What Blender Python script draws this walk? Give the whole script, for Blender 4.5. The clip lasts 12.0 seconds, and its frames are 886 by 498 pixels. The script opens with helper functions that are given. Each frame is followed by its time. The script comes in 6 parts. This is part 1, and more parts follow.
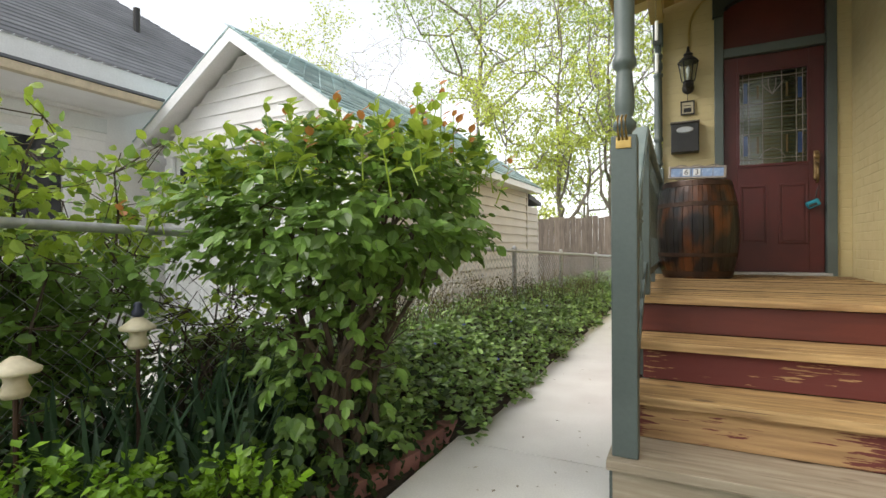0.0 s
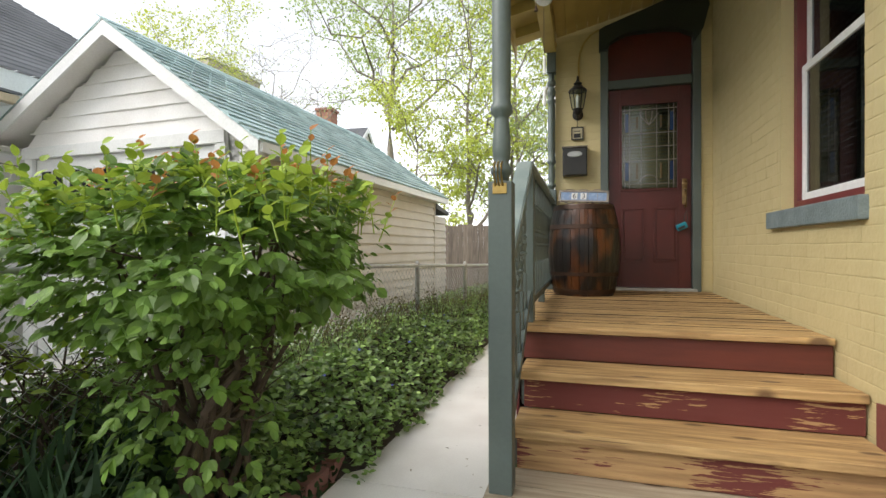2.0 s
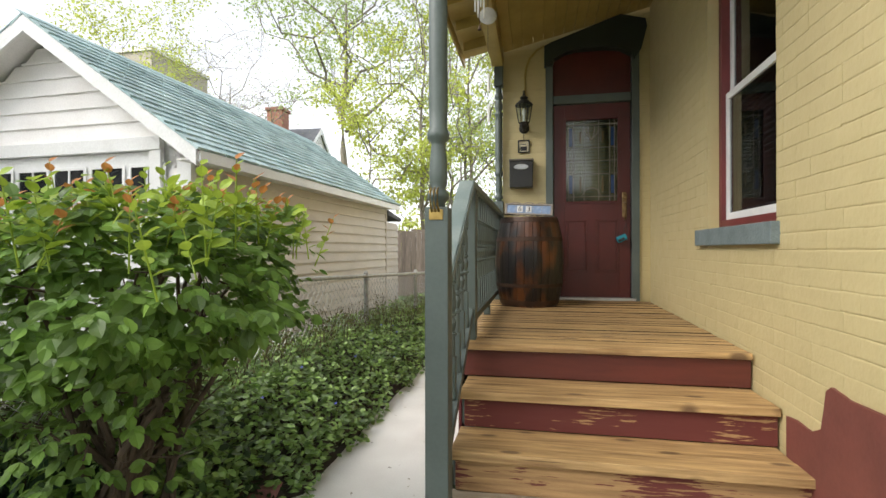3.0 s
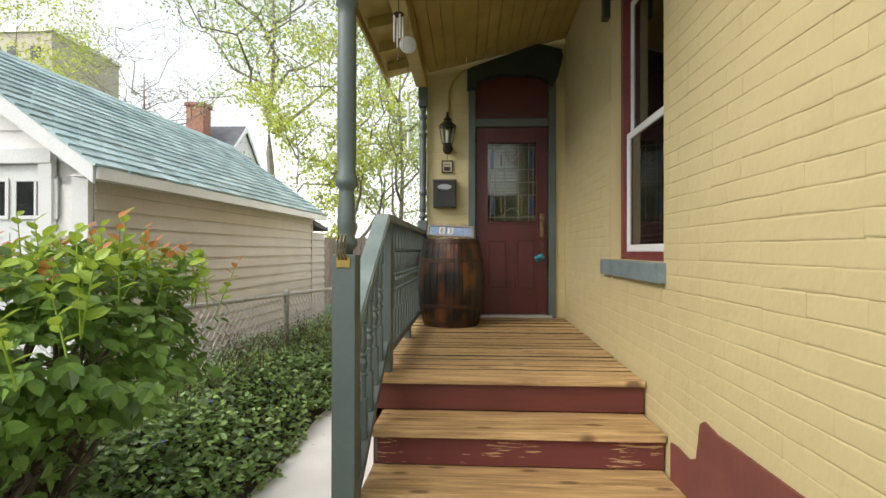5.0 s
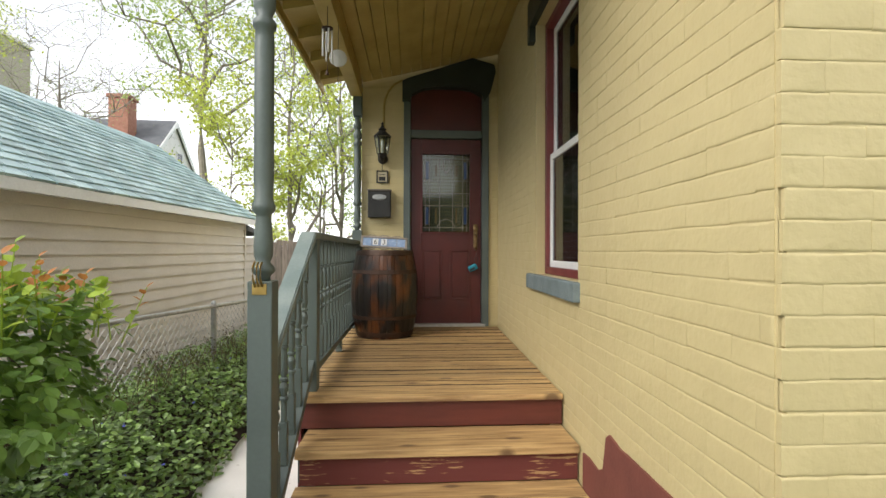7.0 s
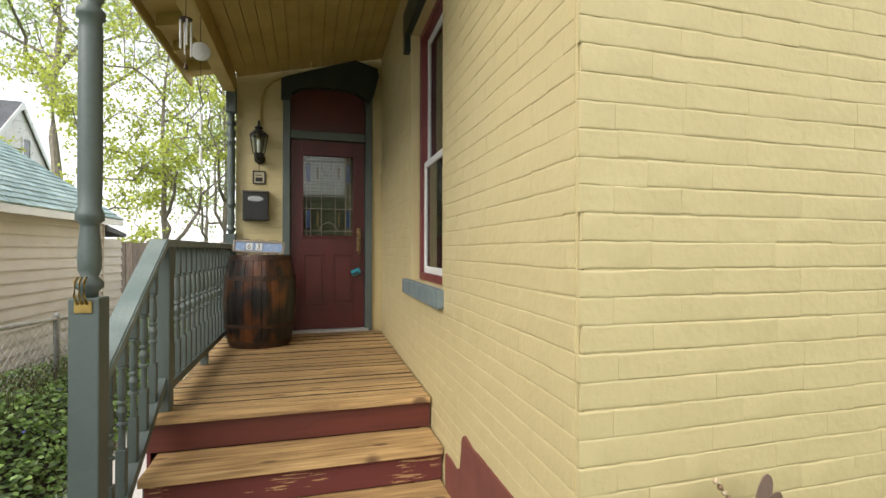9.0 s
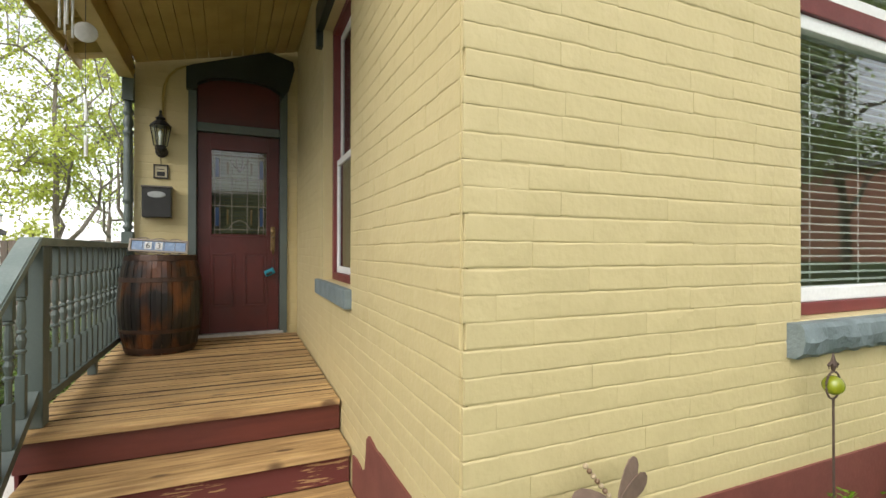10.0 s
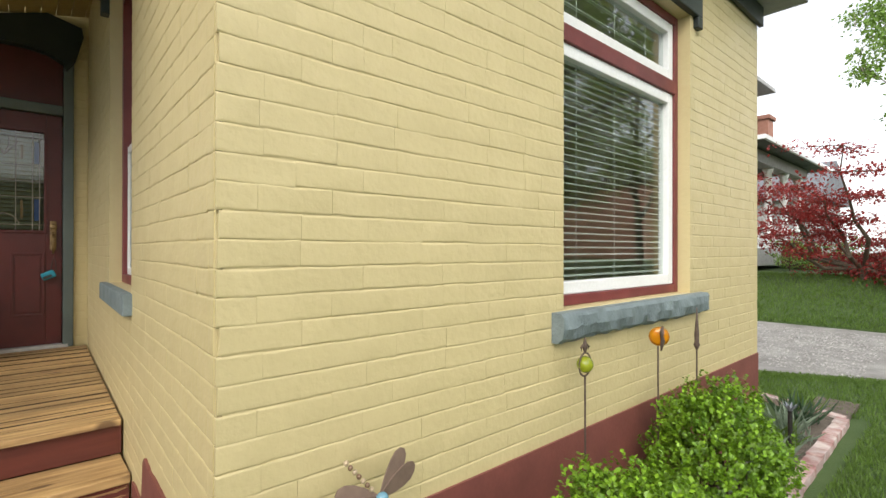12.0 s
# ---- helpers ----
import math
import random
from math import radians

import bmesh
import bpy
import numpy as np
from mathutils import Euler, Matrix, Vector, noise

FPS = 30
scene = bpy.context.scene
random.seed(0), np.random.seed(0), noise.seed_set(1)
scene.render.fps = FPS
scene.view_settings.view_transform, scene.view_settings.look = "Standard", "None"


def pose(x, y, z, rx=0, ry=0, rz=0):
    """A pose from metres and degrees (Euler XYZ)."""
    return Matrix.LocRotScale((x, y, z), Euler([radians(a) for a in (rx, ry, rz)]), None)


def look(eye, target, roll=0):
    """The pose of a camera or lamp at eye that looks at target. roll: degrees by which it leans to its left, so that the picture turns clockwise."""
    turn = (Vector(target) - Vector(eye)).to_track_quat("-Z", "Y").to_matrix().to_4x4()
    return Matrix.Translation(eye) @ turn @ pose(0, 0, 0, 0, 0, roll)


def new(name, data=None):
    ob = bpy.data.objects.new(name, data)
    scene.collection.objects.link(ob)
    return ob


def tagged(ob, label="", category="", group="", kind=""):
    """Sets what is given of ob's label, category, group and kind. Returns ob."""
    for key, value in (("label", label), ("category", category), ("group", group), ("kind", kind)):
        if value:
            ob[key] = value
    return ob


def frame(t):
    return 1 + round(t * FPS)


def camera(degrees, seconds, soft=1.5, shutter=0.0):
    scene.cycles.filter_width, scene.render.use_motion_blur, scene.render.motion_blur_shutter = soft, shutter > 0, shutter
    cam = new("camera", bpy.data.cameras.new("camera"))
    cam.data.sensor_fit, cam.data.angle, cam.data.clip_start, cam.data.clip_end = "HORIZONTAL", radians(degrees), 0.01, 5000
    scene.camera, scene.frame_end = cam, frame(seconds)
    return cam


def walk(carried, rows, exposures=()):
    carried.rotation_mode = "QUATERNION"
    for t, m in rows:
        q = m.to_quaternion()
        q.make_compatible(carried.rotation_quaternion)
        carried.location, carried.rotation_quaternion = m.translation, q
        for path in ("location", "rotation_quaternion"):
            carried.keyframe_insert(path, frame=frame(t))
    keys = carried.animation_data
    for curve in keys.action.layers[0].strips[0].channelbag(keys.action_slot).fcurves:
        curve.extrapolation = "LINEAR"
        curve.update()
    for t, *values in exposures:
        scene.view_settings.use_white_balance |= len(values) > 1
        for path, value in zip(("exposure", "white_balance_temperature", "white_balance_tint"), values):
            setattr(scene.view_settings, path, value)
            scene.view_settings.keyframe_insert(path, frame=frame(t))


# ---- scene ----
cam = camera(85.4, 12.0)
PATH = [
    (0, (-0.0531, -0.0026, 1.0063), (-0.8522, 1.621, 1.0027), -0.3),
    (0.5, (-0.0295, 0.021, 1.0425), (-0.7572, 1.678, 1.0398), -0.2),
    (1, (-0.0006, 0.0454, 1.0814), (-0.6603, 1.7305, 1.0787), -0.2),
    (1.5, (0.0347, 0.0635, 1.1249), (-0.549, 1.7767, 1.1222), -0.2),
    (2, (0.0673, 0.0771, 1.1719), (-0.435, 1.8156, 1.1692), -0.1),
    (2.5, (0.1071, 0.0925, 1.219), (-0.3101, 1.8536, 1.219), -0.1),
    (3, (0.1424, 0.0979, 1.2688), (-0.1988, 1.8753, 1.2715), -0.1),
    (5, (0.2483, 0.087, 1.4552), (0.1551, 1.8952, 1.4624), 0.1),
    (5.5, (0.2754, 0.0771, 1.4914), (0.2365, 1.8862, 1.4977), 0.1),
    (6, (0.3017, 0.0662, 1.5167), (0.3098, 1.8762, 1.5249), 0.1),
    (6.5, (0.3225, 0.0581, 1.5421), (0.3759, 1.8681, 1.5502), 0.1),
    (7, (0.3497, 0.0508, 1.5602), (0.4664, 1.8572, 1.5692), 0.2),
    (9, (0.5198, -0.0026, 1.6091), (1.0076, 1.7405, 1.6172), 0.1),
    (9.5, (0.5687, -0.0279, 1.6118), (1.1841, 1.6744, 1.6181), 0.1),
    (10, (0.6257, -0.046, 1.61), (1.3623, 1.6065, 1.6163), 0.1),
    (10.5, (0.6782, -0.0659, 1.6118), (1.5352, 1.5287, 1.6154), 0.1),
    (11, (0.7316, -0.0967, 1.6109), (1.7035, 1.43, 1.6154), 0.1),
    (11.5, (0.7813, -0.1293, 1.61), (1.8673, 1.3187, 1.6154), 0.1),
    (12, (0.832, -0.1664, 1.61), (2.0275, 1.1929, 1.6136), 0.1),
]
walk(cam, [(t, look(eye, target, roll)) for t, eye, target, roll in PATH])

# ---- light ----
EXPOSURE = 1.2
scene.view_settings.exposure = EXPOSURE
world = bpy.data.worlds.new("overcast")
scene.world = world
world.use_nodes = True
wn, wl = world.node_tree.nodes, world.node_tree.links
sky = wn.new("ShaderNodeTexSky")
sky.sky_type, sky.sun_disc, sky.sun_elevation, sky.sun_rotation = "NISHITA", False, radians(48), radians(200)
grey = wn.new("ShaderNodeHueSaturation")
grey.inputs["Saturation"].default_value = 0.18
wl.new(sky.outputs["Color"], grey.inputs["Color"])
wl.new(grey.outputs["Color"], wn["Background"].inputs["Color"])
wn["Background"].inputs["Strength"].default_value = 0.15
sun_data = bpy.data.lights.new("sun", "SUN")
sun_data.energy, sun_data.angle, sun_data.color = 1.5, radians(45), (1.0, 0.96, 0.9)
sun = new("sun", sun_data)
sun.matrix_world = look((-16, -9, 13), (0, 0, 0))

# ---- materials ----
def mat(name, colour, rough=0.6, dark=None, scale=8.0, grain=60.0, bump=0.1, metal=0.0, stretch=(1, 1, 1), island=0.0, spec=0.5, depth=0.004,
        amount=0.5, obj_random=0.0, sheer=None, placed=False, speck=0.12):
    """A surface with two scales of variation: stains between colour and dark, and fine grain in the relief."""
    m = bpy.data.materials.new(name)
    m.use_nodes = True
    n, l = m.node_tree.nodes, m.node_tree.links
    b = n["Principled BSDF"]
    dark = dark or tuple(c * 0.72 for c in colour)
    co = n.new("ShaderNodeTexCoord")
    mp = n.new("ShaderNodeMapping")
    mp.inputs["Scale"].default_value = stretch
    l.new(n.new("ShaderNodeNewGeometry").outputs["Position"] if placed else co.outputs["Object"], mp.inputs["Vector"])
    big, fine = n.new("ShaderNodeTexNoise"), n.new("ShaderNodeTexNoise")
    big.inputs["Scale"].default_value, fine.inputs["Scale"].default_value = scale, grain
    big.inputs["Detail"].default_value, fine.inputs["Detail"].default_value = 6, 4
    l.new(mp.outputs["Vector"], big.inputs["Vector"])
    l.new(mp.outputs["Vector"], fine.inputs["Vector"])
    ramp = n.new("ShaderNodeMapRange")
    ramp.inputs["From Min"].default_value, ramp.inputs["From Max"].default_value = 0.35, 0.75
    ramp.inputs["To Max"].default_value = amount * 2
    l.new(big.outputs["Fac"], ramp.inputs["Value"])
    mix = n.new("ShaderNodeMix")
    mix.data_type = "RGBA"
    mix.inputs["A"].default_value, mix.inputs["B"].default_value = (*colour, 1), (*dark, 1)
    l.new(ramp.outputs["Result"], mix.inputs["Factor"])
    last = mix.outputs["Result"]
    hs = n.new("ShaderNodeHueSaturation")
    l.new(last, hs.inputs["Color"])
    val = n.new("ShaderNodeMapRange")
    val.inputs["To Min"].default_value, val.inputs["To Max"].default_value = 1 - speck, 1 + speck
    l.new(fine.outputs["Fac"], val.inputs["Value"])
    value = val.outputs["Result"]
    if island or obj_random:
        src = n.new("ShaderNodeNewGeometry").outputs["Random Per Island"] if island else n.new("ShaderNodeObjectInfo").outputs["Random"]
        amt = island or obj_random
        r = n.new("ShaderNodeMapRange")
        r.inputs["To Min"].default_value, r.inputs["To Max"].default_value = 1 - amt, 1 + amt
        l.new(src, r.inputs["Value"])
        mul = n.new("ShaderNodeMath")
        mul.operation = "MULTIPLY"
        l.new(r.outputs["Result"], mul.inputs[0])
        l.new(value, mul.inputs[1])
        value = mul.outputs["Value"]
    l.new(value, hs.inputs["Value"])
    l.new(hs.outputs["Color"], b.inputs["Base Color"])
    b.inputs["Roughness"].default_value, b.inputs["Metallic"].default_value = rough, metal
    b.inputs["Specular IOR Level"].default_value = spec
    rr = n.new("ShaderNodeMapRange")
    rr.inputs["To Min"].default_value, rr.inputs["To Max"].default_value = max(0.02, rough - 0.1), min(1, rough + 0.1)
    l.new(big.outputs["Fac"], rr.inputs["Value"])
    l.new(rr.outputs["Result"], b.inputs["Roughness"])
    if bump:
        bp = n.new("ShaderNodeBump")
        bp.inputs["Strength"].default_value, bp.inputs["Distance"].default_value = bump, depth
        add = n.new("ShaderNodeMath")
        l.new(big.outputs["Fac"], add.inputs[0])
        l.new(fine.outputs["Fac"], add.inputs[1])
        l.new(add.outputs["Value"], bp.inputs["Height"])
        l.new(bp.outputs["Normal"], b.inputs["Normal"])
    if sheer:
        tr = n.new("ShaderNodeBsdfTranslucent")
        tr.inputs["Color"].default_value = (*sheer, 1)
        ms = n.new("ShaderNodeMixShader")
        ms.inputs["Fac"].default_value = 0.27
        l.new(b.outputs["BSDF"], ms.inputs[1])
        l.new(tr.outputs["BSDF"], ms.inputs[2])
        l.new(ms.outputs["Shader"], n["Material Output"].inputs["Surface"])
    return m


def peeling(name, paint, wood, wood_dark, level):
    """Old paint that has flaked off a grained board; level: how much wood shows."""
    m = mat(name, wood, 0.75, wood_dark, 3, 40, 0.35, stretch=(1, 14, 14), amount=0.6, obj_random=0.08, placed=True)
    n, l = m.node_tree.nodes, m.node_tree.links
    b = n["Principled BSDF"]
    place = n.new("ShaderNodeNewGeometry").outputs["Position"]
    mp = n.new("ShaderNodeMapping")
    mp.inputs["Scale"].default_value = (4.5, 60, 60)
    l.new(place, mp.inputs["Vector"])
    t = n.new("ShaderNodeTexNoise")
    t.inputs["Scale"].default_value, t.inputs["Detail"].default_value, t.inputs["Roughness"].default_value = 1.6, 9, 0.62
    l.new(mp.outputs["Vector"], t.inputs["Vector"])
    mp2 = n.new("ShaderNodeMapping")
    l.new(place, mp2.inputs["Vector"])
    t2 = n.new("ShaderNodeTexNoise")
    t2.inputs["Scale"].default_value = 2.3
    l.new(mp2.outputs["Vector"], t2.inputs["Vector"])
    add = n.new("ShaderNodeMath")
    l.new(t.outputs["Fac"], add.inputs[0])
    l.new(t2.outputs["Fac"], add.inputs[1])
    r = n.new("ShaderNodeMapRange")
    r.inputs["From Min"].default_value, r.inputs["From Max"].default_value = level, level + 0.03
    l.new(add.outputs["Value"], r.inputs["Value"])
    mx = n.new("ShaderNodeMix")
    mx.data_type = "RGBA"
    mx.inputs["A"].default_value = (*paint, 1)
    old = b.inputs["Base Color"].links[0].from_socket
    l.new(old, mx.inputs["B"])
    l.new(r.outputs["Result"], mx.inputs["Factor"])
    l.new(mx.outputs["Result"], b.inputs["Base Color"])
    return m


def knotty(m):
    """Adds dark oval knots and fine lengthwise checks to a board's wood."""
    n, l = m.node_tree.nodes, m.node_tree.links
    b = n["Principled BSDF"]
    place = n.new("ShaderNodeNewGeometry").outputs["Position"]
    last = b.inputs["Base Color"].links[0].from_socket
    for size, stretch, edge, dark in ((1.0, (3.2, 9.0, 4.0), (0.10, 0.19), (0.085, 0.04, 0.018)), (1.0, (1.3, 60.0, 60.0), (0.10, 0.16), (0.10, 0.055, 0.025))):
        mp = n.new("ShaderNodeMapping")
        mp.inputs["Scale"].default_value = stretch
        l.new(place, mp.inputs["Vector"])
        v = n.new("ShaderNodeTexVoronoi")
        v.inputs["Scale"].default_value = size
        l.new(mp.outputs["Vector"], v.inputs["Vector"])
        r = n.new("ShaderNodeMapRange")
        r.inputs["From Min"].default_value, r.inputs["From Max"].default_value = edge
        r.inputs["To Min"].default_value, r.inputs["To Max"].default_value = 0.8, 0.0
        l.new(v.outputs["Distance"], r.inputs["Value"])
        mx = n.new("ShaderNodeMix")
        mx.data_type = "RGBA"
        mx.inputs["B"].default_value = (*dark, 1)
        l.new(r.outputs["Result"], mx.inputs["Factor"])
        l.new(last, mx.inputs["A"])
        last = mx.outputs["Result"]
    l.new(last, b.inputs["Base Color"])
    return m


def glass(name, tint=(1, 1, 1), rough=0.01, ior=1.5):
    m = bpy.data.materials.new(name)
    m.use_nodes = True
    n, l = m.node_tree.nodes, m.node_tree.links
    n.remove(n["Principled BSDF"])
    clear, shine, mix, face = n.new("ShaderNodeBsdfTransparent"), n.new("ShaderNodeBsdfGlossy"), n.new("ShaderNodeMixShader"), n.new("ShaderNodeLayerWeight")
    clear.inputs["Color"].default_value = (*tint, 1)
    shine.inputs["Roughness"].default_value = rough
    face.inputs["Blend"].default_value = 0.5
    power, gain = n.new("ShaderNodeMath"), n.new("ShaderNodeMath")
    power.operation, gain.operation = "POWER", "MULTIPLY_ADD"
    power.inputs[1].default_value = 4.0
    gain.inputs[1].default_value, gain.inputs[2].default_value = 0.9, 0.05 * ior / 1.5
    l.new(face.outputs["Facing"], power.inputs[0])
    l.new(power.outputs["Value"], gain.inputs[0])
    l.new(gain.outputs["Value"], mix.inputs["Fac"])
    l.new(clear.outputs["BSDF"], mix.inputs[1])
    l.new(shine.outputs["BSDF"], mix.inputs[2])
    l.new(mix.outputs["Shader"], n["Material Output"].inputs["Surface"])
    return m


YELLOW = mat("yellow painted brick", (0.545, 0.452, 0.238), 0.45, (0.515, 0.426, 0.220), 7, 38, 0.6, obj_random=0.01, amount=0.3, depth=0.004, placed=True, speck=0.03)
YELLOW_WOOD = mat("yellow painted wood", (0.46, 0.345, 0.112), 0.5, (0.37, 0.27, 0.082), 4, 70, 0.15)
RED_BASE = mat("oxblood masonry paint", (0.19, 0.058, 0.045), 0.6, (0.14, 0.044, 0.035), 4, 60, 0.3)
RED_WOOD = mat("oxblood gloss paint", (0.085, 0.011, 0.009), 0.42, (0.06, 0.008, 0.007), 5, 80, 0.1)
RED_TRIM = mat("dark red trim paint", (0.17, 0.03, 0.03), 0.45, (0.12, 0.022, 0.022), 5, 80, 0.12)
GREEN = mat("grey green trim paint", (0.097, 0.12, 0.11), 0.45, (0.075, 0.095, 0.087), 4, 70, 0.15)
GREEN_DARK = mat("dark green trim paint", (0.02, 0.028, 0.025), 0.45, (0.014, 0.02, 0.018), 4, 70, 0.12)
GREEN_WORN = mat("worn grey green paint", (0.16, 0.205, 0.195), 0.6, (0.30, 0.34, 0.32), 5, 80, 0.3, amount=0.4)
STONE = mat("painted rock faced stone", (0.17, 0.21, 0.215), 0.65, (0.12, 0.15, 0.155), 9, 70, 0.5, depth=0.01)
WHITE = mat("white vinyl", (0.8, 0.8, 0.79), 0.35, (0.74, 0.74, 0.72), 4, 60, 0.03)
WHITE_SIDING = mat("white painted siding", (0.89, 0.87, 0.85), 0.5, (0.80, 0.77, 0.74), 2.5, 60, 0.12, obj_random=0.03)
PINK_SIDING = mat("pale beige painted siding", (0.70, 0.64, 0.575), 0.6, (0.62, 0.56, 0.495), 2, 60, 0.12, obj_random=0.03)
PLANK = knotty(mat("oiled deck plank", (0.53, 0.345, 0.15), 0.55, (0.21, 0.115, 0.045), 2.6, 34, 0.6, stretch=(1.1, 15, 15), obj_random=0.2, amount=0.55, depth=0.003, placed=True))
PLANK_GREY = knotty(mat("weathered plank", (0.43, 0.36, 0.26), 0.7, (0.26, 0.2, 0.14), 2.4, 30, 0.5, stretch=(1.2, 16, 16), obj_random=0.1, amount=0.5, placed=True))
RISER = mat("oxblood riser board", (0.125, 0.028, 0.018), 0.5, (0.09, 0.021, 0.014), 3, 50, 0.2, stretch=(1, 8, 8), placed=True)
RISER_WORN = peeling("flaking oxblood riser", (0.125, 0.026, 0.02), (0.46, 0.285, 0.125), (0.27, 0.155, 0.07), 1.105)
RISER_BARE = peeling("bare riser with paint flakes", (0.13, 0.028, 0.022), (0.45, 0.275, 0.12), (0.26, 0.15, 0.065), 0.93)
CONCRETE = mat("pale concrete", (0.83, 0.80, 0.74), 0.8, (0.71, 0.67, 0.61), 2.5, 120, 0.25)
SOIL = mat("garden soil", (0.06, 0.045, 0.03), 0.9, (0.035, 0.027, 0.02), 6, 80, 0.8, depth=0.02)
GRASS_GROUND = mat("grass ground", (0.06, 0.10, 0.025), 0.9, (0.05, 0.09, 0.02), 3, 60, 0.6, depth=0.02)
GRAVEL_GROUND = mat("gravel drive", (0.33, 0.315, 0.295), 0.85, (0.19, 0.18, 0.165), 2.2, 40, 0.9, depth=0.02, amount=0.6)
TEAL = mat("teal asphalt shingle", (0.44, 0.55, 0.55), 0.8, (0.27, 0.39, 0.40), 3, 140, 0.4, obj_random=0.22, placed=True)
TEAL_STUFF = mat("teal asphalt shingles", (0.44, 0.55, 0.55), 0.8, (0.27, 0.39, 0.40), 3, 140, 0.4, island=0.22)
SLATE = mat("grey asphalt shingle", (0.19, 0.195, 0.207), 0.85, (0.13, 0.134, 0.143), 2, 120, 0.4, island=0.1, spec=0.15)
DARK_METAL = mat("black enamelled metal", (0.02, 0.019, 0.018), 0.4, (0.03, 0.028, 0.026), 8, 90, 0.1, metal=0.3)
STEEL = mat("galvanised steel", (0.50, 0.50, 0.49), 0.5, (0.36, 0.35, 0.34), 20, 90, 0.15, metal=0.35)
BRASS = mat("worn brass", (0.52, 0.36, 0.12), 0.35, (0.34, 0.22, 0.07), 25, 90, 0.1, metal=0.9)
BRASS_OLD = mat("tarnished brass", (0.26, 0.175, 0.08), 0.42, (0.14, 0.09, 0.045), 25, 90, 0.1, metal=0.8)
BRICK = mat("orange red brick", (0.38, 0.18, 0.125), 0.8, (0.28, 0.125, 0.085), 6, 80, 0.4, obj_random=0.18)
BARREL = mat("charred oak stave", (0.11, 0.034, 0.008), 0.36, (0.008, 0.005, 0.004), 1.5, 40, 0.3, stretch=(4, 4, 2.4), obj_random=0.25, amount=1.1)
HOOP = mat("rusted barrel hoop", (0.075, 0.04, 0.025), 0.55, (0.035, 0.02, 0.014), 12, 90, 0.3, metal=0.5)
GLASS = glass("window glass", (0.9, 0.94, 0.92))
# darker tint for both side sashes, so the slats behind show less
GLASS_DARK = glass("dark tinted window glass", (0.34, 0.37, 0.38))
DARK_ROOM = mat("dark interior plaster", (0.25, 0.23, 0.21), 0.9)
BLIND = mat("white blind slat", (0.46, 0.47, 0.44), 0.45, (0.40, 0.41, 0.38), 4, 50, 0.0)


def leaf_mat(name, colour, dark, rough=0.4, island=0.3):
    return mat(name, colour, max(rough, 0.4), dark, 12, 90, 0.15, island=island, amount=0.5, spec=0.35, sheer=tuple(min(1, c * 1.8) for c in colour))


LEAF_SHRUB = leaf_mat("shrub leaf green", (0.18, 0.285, 0.058), (0.065, 0.13, 0.03), 0.36, 0.6)
LEAF_PART = mat("shrub leaf", (0.175, 0.275, 0.055), 0.36, (0.07, 0.135, 0.03), 12, 90, 0.15, spec=0.5, obj_random=0.55, sheer=(0.14, 0.28, 0.045))
LEAF_NEW = leaf_mat("young bright leaf", (0.31, 0.40, 0.05), (0.19, 0.29, 0.035))
LEAF_RED = leaf_mat("young bronze leaf", (0.46, 0.20, 0.06), (0.36, 0.14, 0.045))
LEAF_VINE = mat("vinca leaf", (0.31, 0.45, 0.125), 0.3, (0.06, 0.11, 0.032), 12, 90, 0.15, island=0.7, spec=0.7, sheer=(0.22, 0.38, 0.08))
LEAF_BOX = mat("boxwood leaf", (0.21, 0.36, 0.022), 0.38, (0.07, 0.16, 0.012), 12, 90, 0.15, island=0.6, spec=0.4, sheer=(0.15, 0.29, 0.015))
# leaf green lowered to carry the deep shade under the bushes
LEAF_UNDER = leaf_mat("undergrowth leaf, shade in its colour", (0.035, 0.065, 0.018), (0.018, 0.036, 0.01), 0.5, 0.5)
LEAF_IRIS = leaf_mat("iris blade", (0.055, 0.10, 0.05), (0.032, 0.062, 0.03), 0.5, 0.3)
LEAF_TREE = leaf_mat("spring tree leaf", (0.34, 0.42, 0.15), (0.25, 0.33, 0.11), 0.5, 0.35)
LEAF_TREE_PALE = leaf_mat("pale spring leaf", (0.30, 0.36, 0.14), (0.22, 0.27, 0.10), 0.5, 0.3)
LEAF_TREE_GOLD = leaf_mat("yellow green leaf", (0.46, 0.50, 0.10), (0.36, 0.42, 0.08), 0.5, 0.3)
LEAF_TREE_DEEP = leaf_mat("green summer leaf", (0.17, 0.27, 0.05), (0.10, 0.18, 0.035), 0.5, 0.3)
LEAF_MAPLE = leaf_mat("red maple leaf", (0.28, 0.035, 0.03), (0.13, 0.02, 0.02), 0.5, 0.4)
LEAF_GRASS = leaf_mat("grass blade", (0.11, 0.18, 0.035), (0.075, 0.13, 0.025), 0.5, 0.3)
BARK = mat("brown bark", (0.12, 0.09, 0.06), 0.9, (0.07, 0.05, 0.035), 8, 60, 0.8, stretch=(3, 3, 1), depth=0.01)
BARK_GREY = mat("grey bark", (0.27, 0.235, 0.19), 0.9, (0.18, 0.155, 0.12), 6, 40, 0.8, stretch=(3, 3, 1), depth=0.01)
TWIG = mat("shrub twig", (0.09, 0.06, 0.038), 0.8, (0.05, 0.034, 0.022), 20, 80, 0.4)

